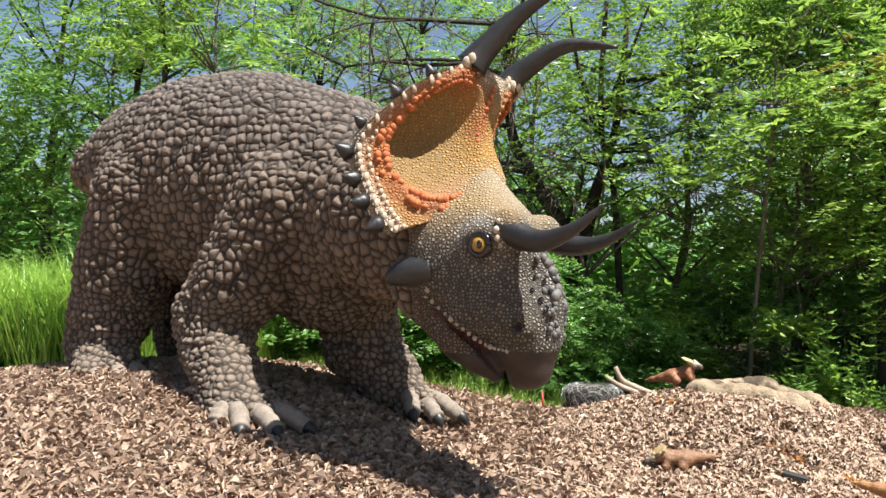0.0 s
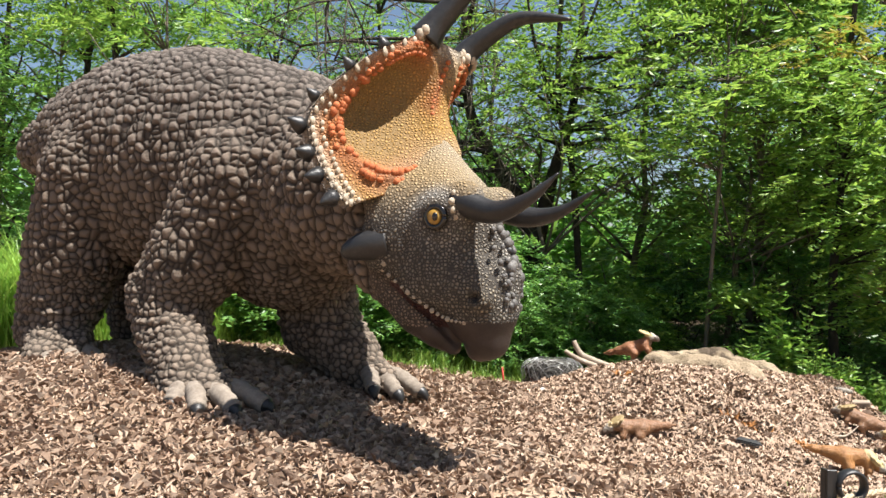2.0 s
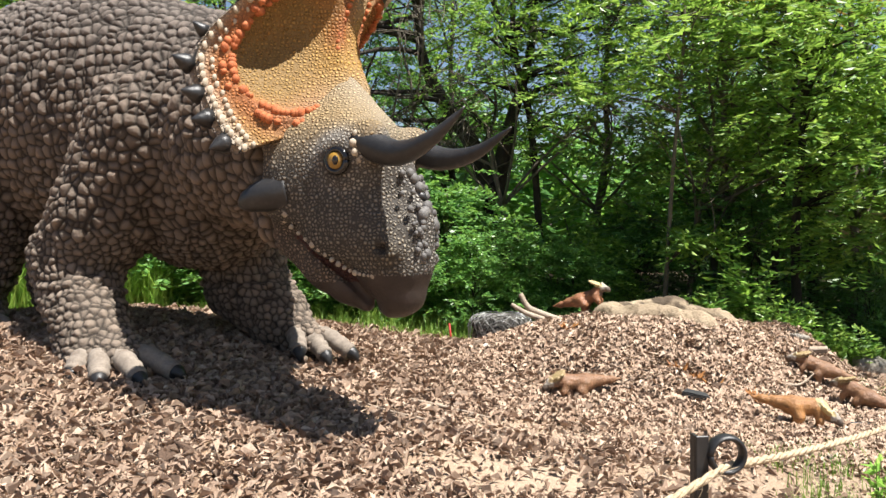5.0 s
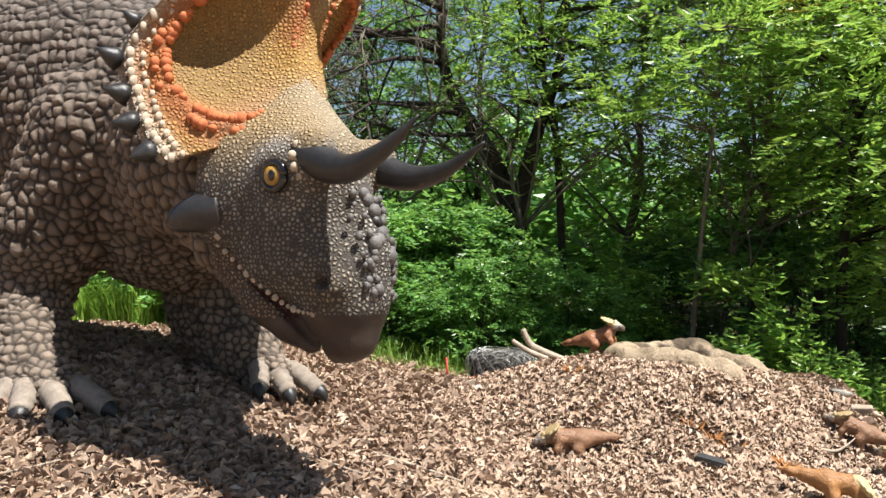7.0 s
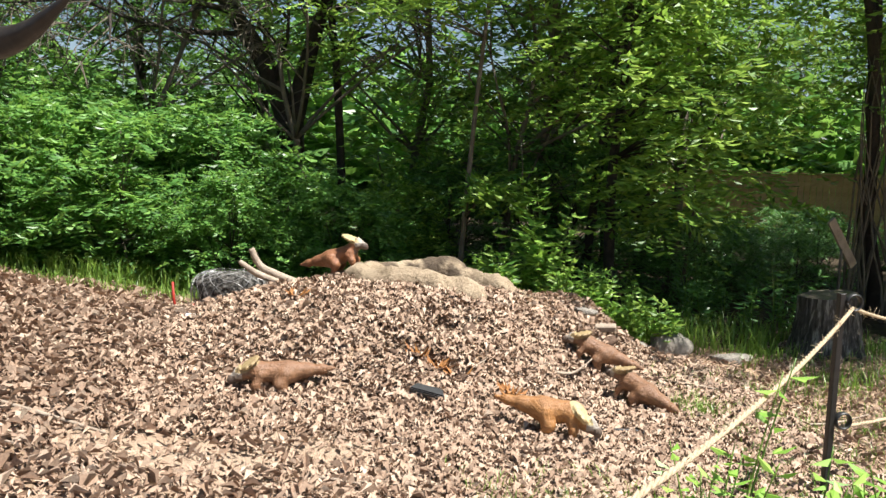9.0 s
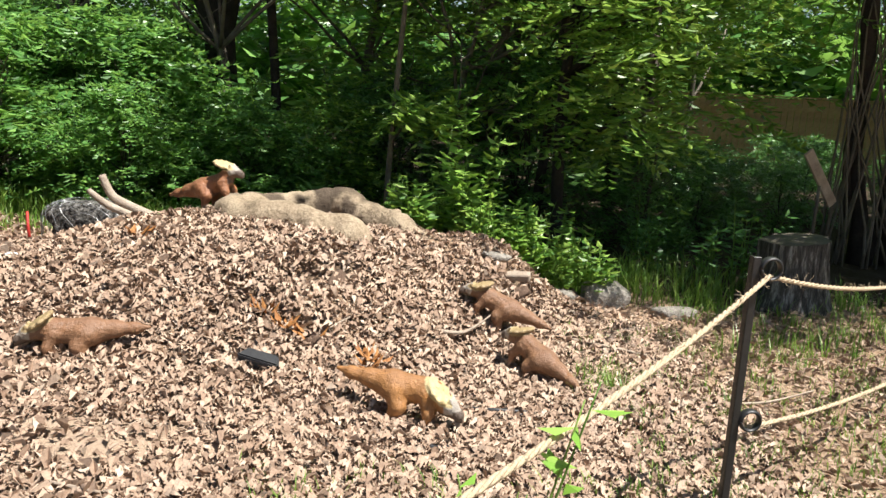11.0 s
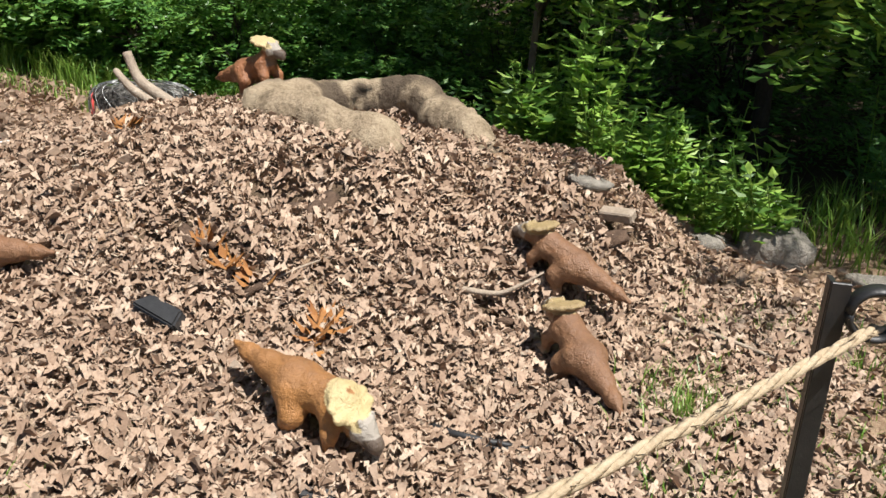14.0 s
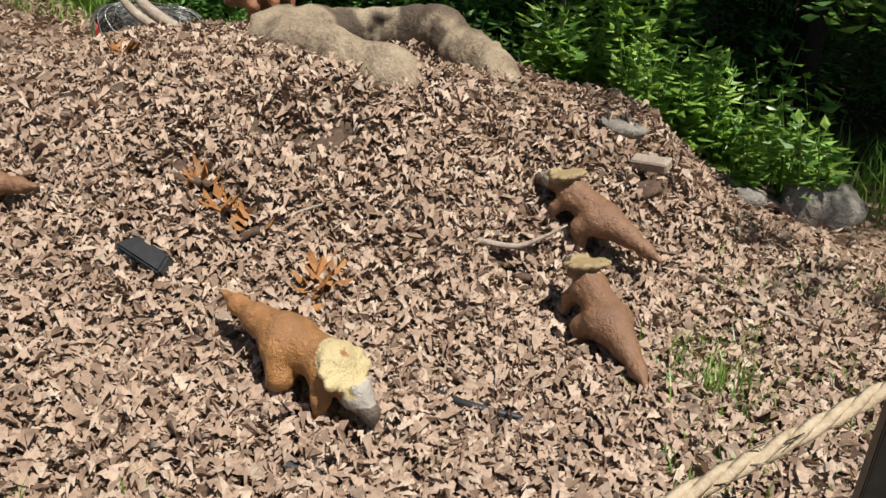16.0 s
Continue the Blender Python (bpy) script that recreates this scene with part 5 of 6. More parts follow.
slab("leaning_board", (7.19, 8.55, 1.16), (7.60, 8.75, 0.66), 0.10, 0.03, DEADWOOD, "pale weathered board leaning against the vines", "board")
link("prop", Soup().add(*tube([(7.42, 8.7, -0.15), (7.4, 8.66, 0.5), (7.4, 8.66, 0.88)], [0.02, 0.018, 0.016], 6)).mesh("prop"), BARK_GREY)
tagged(bpy.data.objects["prop"], "thin grey stick propping up a board", "stick")


def wooden_fence():
    """A close-boarded fence far behind, with rails and a capping."""
    root = tagged(new("wooden_fence"), "tan close-boarded wooden fence behind the trees", "fence")
    a, b = Vector((8.4, 22.2)), Vector((17.0, 18.2))
    d = (b - a).normalized()
    ln = (b - a).length
    z = -0.05
    n = Vector((-d.y, d.x))
    bm = bmesh.new()
    bmesh.ops.create_cube(bm, size=1)
    bmesh.ops.scale(bm, vec=(0.138, 0.022, 1.65), verts=bm.verts)
    bmesh.ops.bevel(bm, geom=bm.edges[:], offset=0.004, segments=1, affect="EDGES")
    me = bpy.data.meshes.new("board")
    bm.to_mesh(me)
    bm.free()
    me.materials.append(FENCE_WOOD)
    yaw = math.atan2(d.y, d.x)
    rng = random.Random(2)
    for i in range(int(ln / 0.145)):
        o = new("board", me)
        o.parent = root
        p = a + d * (i + 0.5) * 0.145
        o.location = (p.x, p.y, z + 0.86 + rng.uniform(-0.008, 0.008))
        o.rotation_euler = (0, 0, yaw)
    for nm, h, w, t, off in (("rail", 0.35, 0.09, 0.04, -0.035), ("rail", 1.45, 0.09, 0.04, -0.035), ("capping", 1.72, 0.035, 0.14, 0.0)):
        bm = bmesh.new()
        bmesh.ops.create_cube(bm, size=1)
        bmesh.ops.scale(bm, vec=(ln, t, w), verts=bm.verts)
        o = part(nm, bm, FENCE_WOOD, root)
        p = (a + b) / 2 + n * off
        o.location, o.rotation_euler = (p.x, p.y, z + h), (0, 0, yaw)


wooden_fence()


# ---------------------------------------------------------------- nest and young
def nest_material():
    m = Mat("nest_plaster", 0.9, 0.0, 0.25)
    big, fine = m.noise(5, 4), m.noise(60, 7, 0.75)
    col = m.ramp(m.mix(big, fine, 0.5), [(0.36, (0.12, 0.088, 0.055)), (0.5, (0.28, 0.215, 0.145)), (0.7, (0.42, 0.345, 0.24))])
    col = m.mix(col, (0.05, 0.035, 0.025), m.math("MULTIPLY", m.attr("stain", "Fac"), 0.85))
    m.color(col)
    m.bump(m.noise(18, 5, 0.65), 0.03, 0.8)
    m.bump(fine, 0.01, 0.7)
    return m.m


def nest():
    line = [(3.26, 6.42, -0.06), (3.12, 6.48, 0.0), (2.88, 6.53, 0.02), (2.62, 6.60, 0.02), (2.40, 6.74, 0.01), (2.30, 6.98, 0.02), (2.42, 7.20, 0.04), (2.70, 7.37, 0.055),
            (3.00, 7.38, 0.06), (3.24, 7.22, 0.04), (3.40, 7.06, 0.03), (3.54, 6.92, 0.0), (3.70, 6.76, -0.06)]
    ctrl = [(x, y, gz(x, y) + up) for x, y, up in line]
    n, sides = 150, 20
    pts = curve_points(ctrl, n)
    t = np.linspace(0, 1, n)
    rad = 0.108 + 0.026 * np.abs(np.sin(t * math.pi * 15 + 0.4)) ** 0.16
    rad[:10] *= np.linspace(0.45, 1, 10)
    rad[-40:] *= np.linspace(1, 0.62, 40)
    v, q, tr = tube(pts, list(rad), sides)
    V = np.array([tuple(p) for p in v])
    V = V + 0.028 * np.stack([smooth_noise(V, 0.16, k) for k in (1, 2, 3)], 1) + 0.012 * np.stack([smooth_noise(V, 0.05, k) for k in (4, 5, 6)], 1)
    s = Soup().add(V, q, tr)
    me = s.mesh("dinosaur_nest")
    k = np.repeat(t, sides)
    stain = np.clip((smooth_noise(V[: n * sides] * (1, 1, 0.35), 0.07, 8) + 0.15) * 4.0, 0, 1) * np.exp(-(((k - 0.60) / 0.18) ** 4))
    stain = np.concatenate([stain, np.zeros(len(V) - len(stain))]).astype(np.float32)
    me.attributes.new("stain", "FLOAT", "POINT").data.foreach_set("value", stain)
    tagged(link("dinosaur_nest", me, nest_material()), "sandy plaster ring nest with dark mottling on the leaf heap", "nest")


nest()


def young_material():
    m = Mat("young_hide", 0.55, 0.0, 0.4)
    big, fine = m.noise(7, 4), m.noise(90, 6, 0.7)
    col = m.mix(m.attr("paint"), (0.07, 0.035, 0.02), m.math("MULTIPLY", big, 0.75))
    m.color(m.mix(col, (0.45, 0.30, 0.16), m.math("MULTIPLY", fine, 0.10)))
    m.rough(m.ramp(big, [(0.3, (0.28, 0.35, 0.35)), (0.7, (0.7, 0.7, 0.7))]))
    m.bump(m.cells(85, "DISTANCE_TO_EDGE"), 0.005, 0.5)
    m.bump(m.noise(28, 4), 0.012, 0.7)
    m.bump(fine, 0.004, 0.9)
    return m.m


YOUNG = young_material()


def young_mesh(name, head_z, head_x, tone, rise=0.0, lean=0.8, shield=(0.66, 0.54, 0.28)):
    """A small horned dinosaur about 0.65 m long, facing +x, standing on z = 0."""
    c = Clay((-0.50, -0.2, -0.03), (0.42, 0.2, 0.46), 0.0075)
    k = rise
    c.ball((-0.075, 0, 0.168 + k), (0.135, 0.082, 0.084), None, 0.05)
    c.ball((0.065, 0, 0.175 + k), (0.105, 0.060, 0.072), None, 0.06)
    c.limb([(-0.13, 0, 0.178 + k), (-0.25, 0, 0.188 + k), (-0.36, 0.005, 0.196 + k), (-0.45, 0.015, 0.205 + k)], [0.074, 0.044, 0.026, 0.011], 0.05)
    c.limb([(0.11, 0, 0.185 + k), (head_x - 0.04, 0, head_z + 0.01)], [0.058, 0.040], 0.05)
    c.ball((head_x, 0, head_z), (0.060, 0.050, 0.052), None, 0.03)
    c.limb([(head_x + 0.015, 0, head_z - 0.005), (head_x + 0.070, 0, head_z - 0.045), (head_x + 0.082, 0, head_z - 0.068)], [0.044, 0.028, 0.012], 0.025)
    # the shield: a scalloped plate that slopes back over the neck
    fx, fz = head_x - 0.045, head_z + 0.070
    ft = np.array([[-math.cos(lean), 0, math.sin(lean)], [0, 1, 0], [math.sin(lean), 0, math.cos(lean)]]).T
    c.ball((fx, 0, fz), (0.078, 0.088, 0.018), ft, 0.012)
    for j in range(7):
        a = math.pi * (j / 6 - 0.5) * 1.15
        p = np.array([fx, 0, fz]) + ft @ np.array([0.074 * math.cos(a), 0.084 * math.sin(a), 0.0])
        c.ball(p, (0.022, 0.024, 0.014), ft, 0.012)
    for s in (-1, 1):
        c.limb([(0.085, 0.040 * s, 0.16 + k), (0.115, 0.064 * s, 0.09 + k * 0.5), (0.110, 0.066 * s, 0.02)], [0.044, 0.027, 0.020], 0.03)
        c.limb([(0.110, 0.066 * s, 0.014), (0.148, 0.074 * s, 0.006)], [0.022, 0.015], 0.012)
        c.limb([(-0.09, 0.050 * s, 0.16 + k), (-0.055, 0.080 * s, 0.10 + k * 0.6), (-0.105, 0.082 * s, 0.03)], [0.064, 0.042, 0.024], 0.03)
        c.limb([(-0.105, 0.082 * s, 0.02), (-0.05, 0.088 * s, 0.006)], [0.025, 0.017], 0.012)
        c.ball((head_x + 0.022, 0.034 * s, head_z + 0.044), (0.013, 0.011, 0.018), None, 0.010)
        c.ball((head_x + 0.012, 0.049 * s, head_z + 0.008), (0.011, 0.008, 0.011), None, 0.006)
    V, Q = c.skin()
    V = relax(V, Q, 1)
    N = vertex_normals(V, Q)
    d1, d2, rid = scale_cells(V, 0.028, 6)
    V = V + N * (0.0022 * np.clip((d2 - d1) * 2, 0, 1))[:, None]
    P = np.tile(np.array(tone), (len(V), 1)) * (0.85 + 0.3 * rid)[:, None]
    top = np.clip((V[:, 2] - 0.20 - rise) / 0.06, 0, 1)[:, None]
    P = P * (1 - 0.35 * top) + np.array([0.16, 0.075, 0.05]) * 0.35 * top
    feet = np.clip((0.045 - V[:, 2]) / 0.03, 0, 1)[:, None]
    P = P * (1 - feet) + np.array([0.38, 0.30, 0.22]) * feet
    f = (V - np.array([fx, 0, fz])) @ ft
    frill = (np.linalg.norm(f / np.array([0.108, 0.116, 0.036]), axis=1) < 1.08) & (V[:, 2] > head_z + 0.012)
    P[frill] = np.array(shield)
    muzzle = (V[:, 0] > head_x - 0.005) & (V[:, 2] > head_z - 0.03) & ~frill
    P[muzzle] = np.array([0.46, 0.43, 0.38])
    beak = (V[:, 0] > head_x + 0.045) & (V[:, 2] < head_z - 0.01)
    P[beak] = np.array([0.10, 0.085, 0.075])
    # shadow below the head, painted into the hide colour
    under = (V[:, 0] > head_x - 0.05) & (V[:, 2] < head_z - 0.03) & (V[:, 0] < head_x + 0.045) & (V[:, 2] > head_z - 0.09) & (np.abs(V[:, 1]) < 0.05)
    P[under] = np.array([0.12, 0.08, 0.06])
    me = Soup().add(V, Q).mesh(name)
    a = np.concatenate([np.clip(P, 0, 1), np.ones((len(P), 1))], 1).astype(np.float32)
    me.color_attributes.new("paint", "FLOAT_COLOR", "POINT").data.foreach_set("color", a.ravel())
    me.materials.append(YOUNG)
    return me


YOUNG_DOWN = young_mesh("young_head_down", 0.145, 0.205, (0.44, 0.20, 0.06), 0.035, 0.75)
YOUNG_UP = young_mesh("young_head_up", 0.232, 0.190, (0.33, 0.13, 0.055), 0.0, 0.7)
YOUNG_BROWN = young_mesh("young_level", 0.165, 0.215, (0.26, 0.130, 0.066), 0.0, 0.62, (0.42, 0.32, 0.16))


def young(me, x, y, z, yaw, pitch, size, label, roll=0):
    o = new("baby_dinosaur_statue", me)
    o.matrix_world = pose(x, y, z, 0, 0, yaw) @ pose(0, 0, 0, roll, -pitch, 0) @ Matrix.Scale(size, 4)
    return tagged(o, label, "dinosaur statue", "young dinosaurs round the nest")


young(YOUNG_UP, 2.19, 7.12, 0.67, -18, 20, 0.86, "russet baby dinosaur statue climbing onto the nest rim, cream frill")
young(YOUNG_BROWN, 1.83, 5.31, gz(1.83, 5.31) - 0.03, 189, 1, 0.85, "brown baby dinosaur statue walking through fallen leaves")
young(YOUNG_DOWN, 3.555, 4.956, 0.0, -17, -3, 0.86, "orange-brown baby dinosaur statue with pale yellow frill, head lowered")
young(YOUNG_BROWN, 4.064, 6.24, 0.135, 157, 22, 0.82, "glossy brown baby dinosaur statue climbing the leaf heap")
young(YOUNG_BROWN, 4.24, 5.72, 0.0, 128, 20, 0.82, "brown baby dinosaur statue seen from behind beside the leaf heap")
young(YOUNG_BROWN, 2.98, 6.88, gz(2.98, 6.88), 172, 4, 0.75, "brown baby dinosaur statue sitting inside the nest")


# ---------------------------------------------------------------- rope barrier
def stake(x, y, top):
    """A flat steel stake with rope eyes welded to its side."""
    root = new("rope_post")
    root.location = (x, y, gz(x, y))
    h = top - gz(x, y)
    bm = bmesh.new()
    bmesh.ops.create_cube(bm, size=1)
    bmesh.ops.scale(bm, vec=(0.030, 0.008, h + 0.15), verts=bm.verts)
    bmesh.ops.translate(bm, vec=(0, 0, (h - 0.15) / 2), verts=bm.verts)
    bmesh.ops.bevel(bm, geom=bm.edges[:], offset=0.0015, segments=1, affect="EDGES")
    part("shaft", bm, BLACK_STEEL, root)
    bm = bmesh.new()
    bmesh.ops.create_cube(bm, size=1)
    bmesh.ops.scale(bm, vec=(0.008, 0.026, h + 0.15), verts=bm.verts)
    bmesh.ops.translate(bm, vec=(-0.012, 0.016, (h - 0.15) / 2), verts=bm.verts)
    part("flange", bm, BLACK_STEEL, root)
    for z in (h - 0.045, h - 0.66):
        pts = [Vector((0.058 + 0.040 * math.cos(a), 0.0, z + 0.040 * math.sin(a))) for a in np.linspace(math.pi, 3 * math.pi, 29)]
        v, q, t = tube(pts, [0.0075] * 29, 10)
        v = [Vector((p.x, p.y * 2.6, p.z)) for p in v]
        link("rope_eye", Soup().add(v, q, t).mesh("rope_eye"), BLACK_STEEL, root)["label"] = "round black steel eye"
    return root


POSTS = [(0.15, -0.75, 1.12), (1.70, 0.52, 1.14), (4.82, 4.235, 1.034), (7.75, 6.6, 0.98)]
for i, (x, y, z) in enumerate(POSTS):
    o = tagged(stake(x, y, z), "slim black steel post with round rope eyes", "post", "posts of the rope barrier")
    o.rotation_euler = (0, 0, (radians(18), radians(10), radians(4), radians(20))[i])


def rope(a, b, sag, label, z_off=-0.085, seed=1):
    """A twisted three-strand rope hanging between two posts, with loose fibres."""
    rng = random.Random(seed)
    a, b = Vector(a), Vector(b)
    n = int((b - a).length / 0.012)
    mid = [a.lerp(b, i / (n - 1)) - Vector((0, 0, sag * 4 * (i / (n - 1)) * (1 - i / (n - 1)))) for i in range(n)]
    d = (b - a).normalized()
    s = d.cross(Vector((0, 0, 1))).normalized()
    u = s.cross(d)
    root = Soup()
    for k in range(3):
        pts = [p + (s * math.cos(i * 0.55 + k * 2.094) + u * math.sin(i * 0.55 + k * 2.094)) * 0.0047 for i, p in enumerate(mid)]
        root.add(*tube(pts, [0.0060] * n, 6))
    for _ in range(n // 2):
        p = mid[rng.randrange(n)]
        w = Vector((rng.gauss(0, 1), rng.gauss(0, 1), rng.gauss(0, 1))).normalized()
        root.add(*tube([p + w * 0.010, p + w * 0.022 + d * rng.uniform(-0.02, 0.02), p + w * rng.uniform(0.025, 0.045) + d * rng.uniform(-0.04, 0.04)], [0.0012, 0.001, 0.0006], 3))
    tagged(link("rope", root.mesh("rope"), ROPE), label, "rope", "ropes of the barrier")


def eye_of(i, low=False):
    x, y, z = POSTS[i]
    a = (radians(18), radians(10), radians(4), radians(20))[i]
    return (x + 0.058 * math.cos(a), y + 0.058 * math.sin(a), z - 0.045 - 0.028 - (0.615 if low else 0))


rope(eye_of(0), eye_of(1), 0.10, "pale jute rope strung between black posts")
rope(eye_of(1), eye_of(2), 0.16, "pale jute rope strung between black posts", seed=2)
rope(eye_of(2), eye_of(3), 0.22, "pale jute rope strung between black posts", seed=3)
rope(eye_of(2, True), eye_of(3, True), 0.14, "lower pale jute rope between black posts", seed=4)


# ---------------------------------------------------------------- loose things on the ground
def stick(points, radii, material, label, category="stick", name="stick"):
    s = Soup().add(*tube(curve_points(points, 12), list(np.interp(np.linspace(0, 1, 12), np.linspace(0, 1, len(radii)), radii)), 7))
    return tagged(link(name, s.mesh(name), material), label, category)


stick([(1.85, 6.80, 0.60), (1.62, 6.86, 0.68), (1.50, 6.90, 0.74), (1.43, 6.92, 0.87)], [0.035, 0.033, 0.03, 0.026], DEADWOOD, "thick pale broken branch sticking out of the leaf heap", "branch", "branch")
stick([(1.66, 6.80, 0.62), (1.48, 6.86, 0.68), (1.34, 6.92, 0.76)], [0.028, 0.026, 0.02], DEADWOOD, "pale broken branch lying on the leaf heap", "branch", "branch")
stick([(3.72, 5.96, gz(3.72, 5.96) + 0.01), (3.88, 6.02, gz(3.88, 6.02) + 0.08), (3.98, 6.06, gz(3.98, 6.06) + 0.10), (4.06, 6.12, gz(4.06, 6.12) + 0.14)], [0.014, 0.012, 0.008, 0.004], DEADWOOD, "pale dry stick beside a baby dinosaur statue")
for a, b, r, l in (((0.05, 4.38), (0.80, 4.15), 0.009, "long thin tan cane lying on the mulch"), ((0.50, 4.60), (1.15, 4.36), 0.012, "pale stick lying on the mulch"),
                   ((0.60, 3.38), (0.80, 3.84), 0.008, "thin dry twig on the mulch"), ((4.60, 6.25), (5.05, 6.05), 0.010, "thin dry twig on the leaf litter"),
                   ((4.45, 7.3), (4.95, 7.2), 0.016, "grey dead stick at the foot of the weeds"), ((2.2, 4.15), (2.45, 4.1), 0.008, "thin dry twig on bare sand"),
                   ((-1.3, 3.3), (-0.95, 3.75), 0.008, "thin dry twig on the mulch"), ((5.1, 5.3), (5.9, 5.6), 0.008, "thin dry twig on the leaf litter"),
                   ((3.0, 5.55), (3.25, 5.75), 0.006, "thin dry twig on the leaf heap")):
    m = ((a[0] + b[0]) / 2 + 0.02, (a[1] + b[1]) / 2 - 0.02)
    stick([(*a, gz(*a) + 0.035), (*m, gz(*m) + 0.05), (*b, gz(*b) + 0.04)], [r, r * 0.9, r * 0.6], DEADWOOD, l)


def boulder(x, y, r, seed, label, material=STONE, flat=0.25, name="stone", turn=0.0):
    s = Soup().add(*lumpy((0, 0, 0), r, seed, 0.16, 18, 12, flat))
    o = link(name, s.mesh(name), material)
    o.location, o.rotation_euler = (x, y, gz(x, y) + r[2] * 0.45), (0.1, 0.15, turn)
    return tagged(o, label, "stone")


boulder(4.15, 6.74, (0.11, 0.06, 0.03), 3, "flat pale stone on the side of the leaf heap", turn=0.5)
boulder(5.08, 7.30, (0.20, 0.12, 0.13), 4, "pale angular stone beside the weeds", turn=0.3, flat=0.4)
boulder(4.75, 7.2, (0.13, 0.08, 0.05), 5, "small grey stone at the edge of the weeds", turn=1.0)
boulder(5.5, 7.15, (0.09, 0.06, 0.05), 6, "small grey stone in the shade", turn=2.0)
boulder(5.6, 7.1, (0.15, 0.10, 0.06), 16, "grey stone in the shade", turn=2.6)
slab("log_end", (4.22, 6.68, 0.33), (4.38, 6.63, 0.345), 0.07, 0.05, DEADWOOD, "pale broken end of a log poking from the heap", "log", (0, -0.3, 1))


def netted_block():
    root = tagged(new("netted_stone"), "grey stone block under wire netting beside the leaf heap", "stone")
    c = (1.22, 7.30, 0.44)
    r = (0.30, 0.17, 0.17)
    link("stone", Soup().add(*lumpy(c, r, 7, 0.14, 22, 14, 0.45)).mesh("stone"), speckled("mottled_stone", [(0.44, (0.018, 0.016, 0.014)), (0.53, (0.12, 0.113, 0.10)), (0.62, (0.30, 0.285, 0.26))], 30, 0.9, 50, 0.02), root)
    net = Soup()
    for k in range(22):
        for sgn in (-1, 1):
            pts = []
            for j in range(13):
                th = math.pi * (0.08 + 0.5 * j / 12)
                a = 2 * math.pi * k / 22 + sgn * 0.8 * j / 12
                p = np.array([math.sin(th) * math.cos(a), math.sin(th) * math.sin(a), math.cos(th)])
                p = np.sign(p) * np.abs(p) ** 0.58
                pts.append(np.array(c) + p * np.array(r) * 1.16)
            net.add(*tube(pts, [0.0025] * 13, 4))
    link("wire_netting", net.mesh("wire_netting"), speckled("galvanised_wire", [(0.3, (0.2, 0.2, 0.2)), (0.7, (0.45, 0.45, 0.44))], 10, 0.4, 60, 0, 0.5, 0.9), root)


netted_block()


def red_tools():
    s = Soup().add(*tube(curve_points([(0.90, 6.95, gz(0.9, 6.95) + 0.03), (1.0, 7.1, gz(1.0, 7.1) + 0.06), (1.10, 7.2, gz(1.1, 7.2) + 0.05), (1.16, 7.22, gz(1.16, 7.22) + 0.02)], 12), [0.017] * 12, 8))
    tagged(link("red_hose", s.mesh("red_hose"), RED_PLASTIC), "short length of red hose lying by the netted stone", "hose")
    s = Soup().add(*tube([(0.70, 7.45, gz(0.7, 7.45) - 0.05), (0.67, 7.47, gz(0.7, 7.45) + 0.12), (0.655, 7.5, gz(0.7, 7.45) + 0.25)], [0.012, 0.012, 0.010], 7))
    tagged(link("red_stake", s.mesh("red_stake"), RED_PLASTIC), "small red plastic stake stuck in the ground", "stake")


red_tools()


def flood_lamp(x, y, yaw, size, label):
    """A small black outdoor spotlight half buried in leaves."""
    root = new("garden_spotlight")
    root.matrix_world = pose(x, y, gz(x, y) + 0.015, 35, 10, yaw) @ Matrix.Scale(size, 4)
    bm = bmesh.new()
    bmesh.ops.create_cube(bm, size=1)
    bmesh.ops.scale(bm, vec=(0.22, 0.07, 0.15), verts=bm.verts)
    for v in bm.verts:
        if v.co.y > 0:
            v.co.x *= 0.7
            v.co.z *= 0.7
    bmesh.ops.bevel(bm, geom=bm.edges[:], offset=0.008, segments=2, affect="EDGES")
    part("housing", bm, BLACK_PLASTIC, root)
    bm = bmesh.new()
    bmesh.ops.create_cube(bm, size=1)
    bmesh.ops.scale(bm, vec=(0.19, 0.006, 0.12), verts=bm.verts)
    bmesh.ops.translate(bm, vec=(0, -0.036, 0), verts=bm.verts)
    part("lens", bm, speckled("lamp_glass", [(0.3, (0.05, 0.055, 0.06)), (0.7, (0.12, 0.125, 0.13))], 10, 0.1, 60, 0, 0.6), root, "grey glass front")
    bm = bmesh.new()
    bmesh.ops.create_cube(bm, size=1)
    bmesh.ops.scale(bm, vec=(0.24, 0.02, 0.03), verts=bm.verts)
    bmesh.ops.translate(bm, vec=(0, 0.045, -0.05), verts=bm.verts)
    bmesh.ops.bevel(bm, geom=bm.edges[:], offset=0.004, segments=1, affect="EDGES")
    part("bracket", bm, BLACK_PLASTIC, root)
    return tagged(root, label, "spotlight", "spotlights")


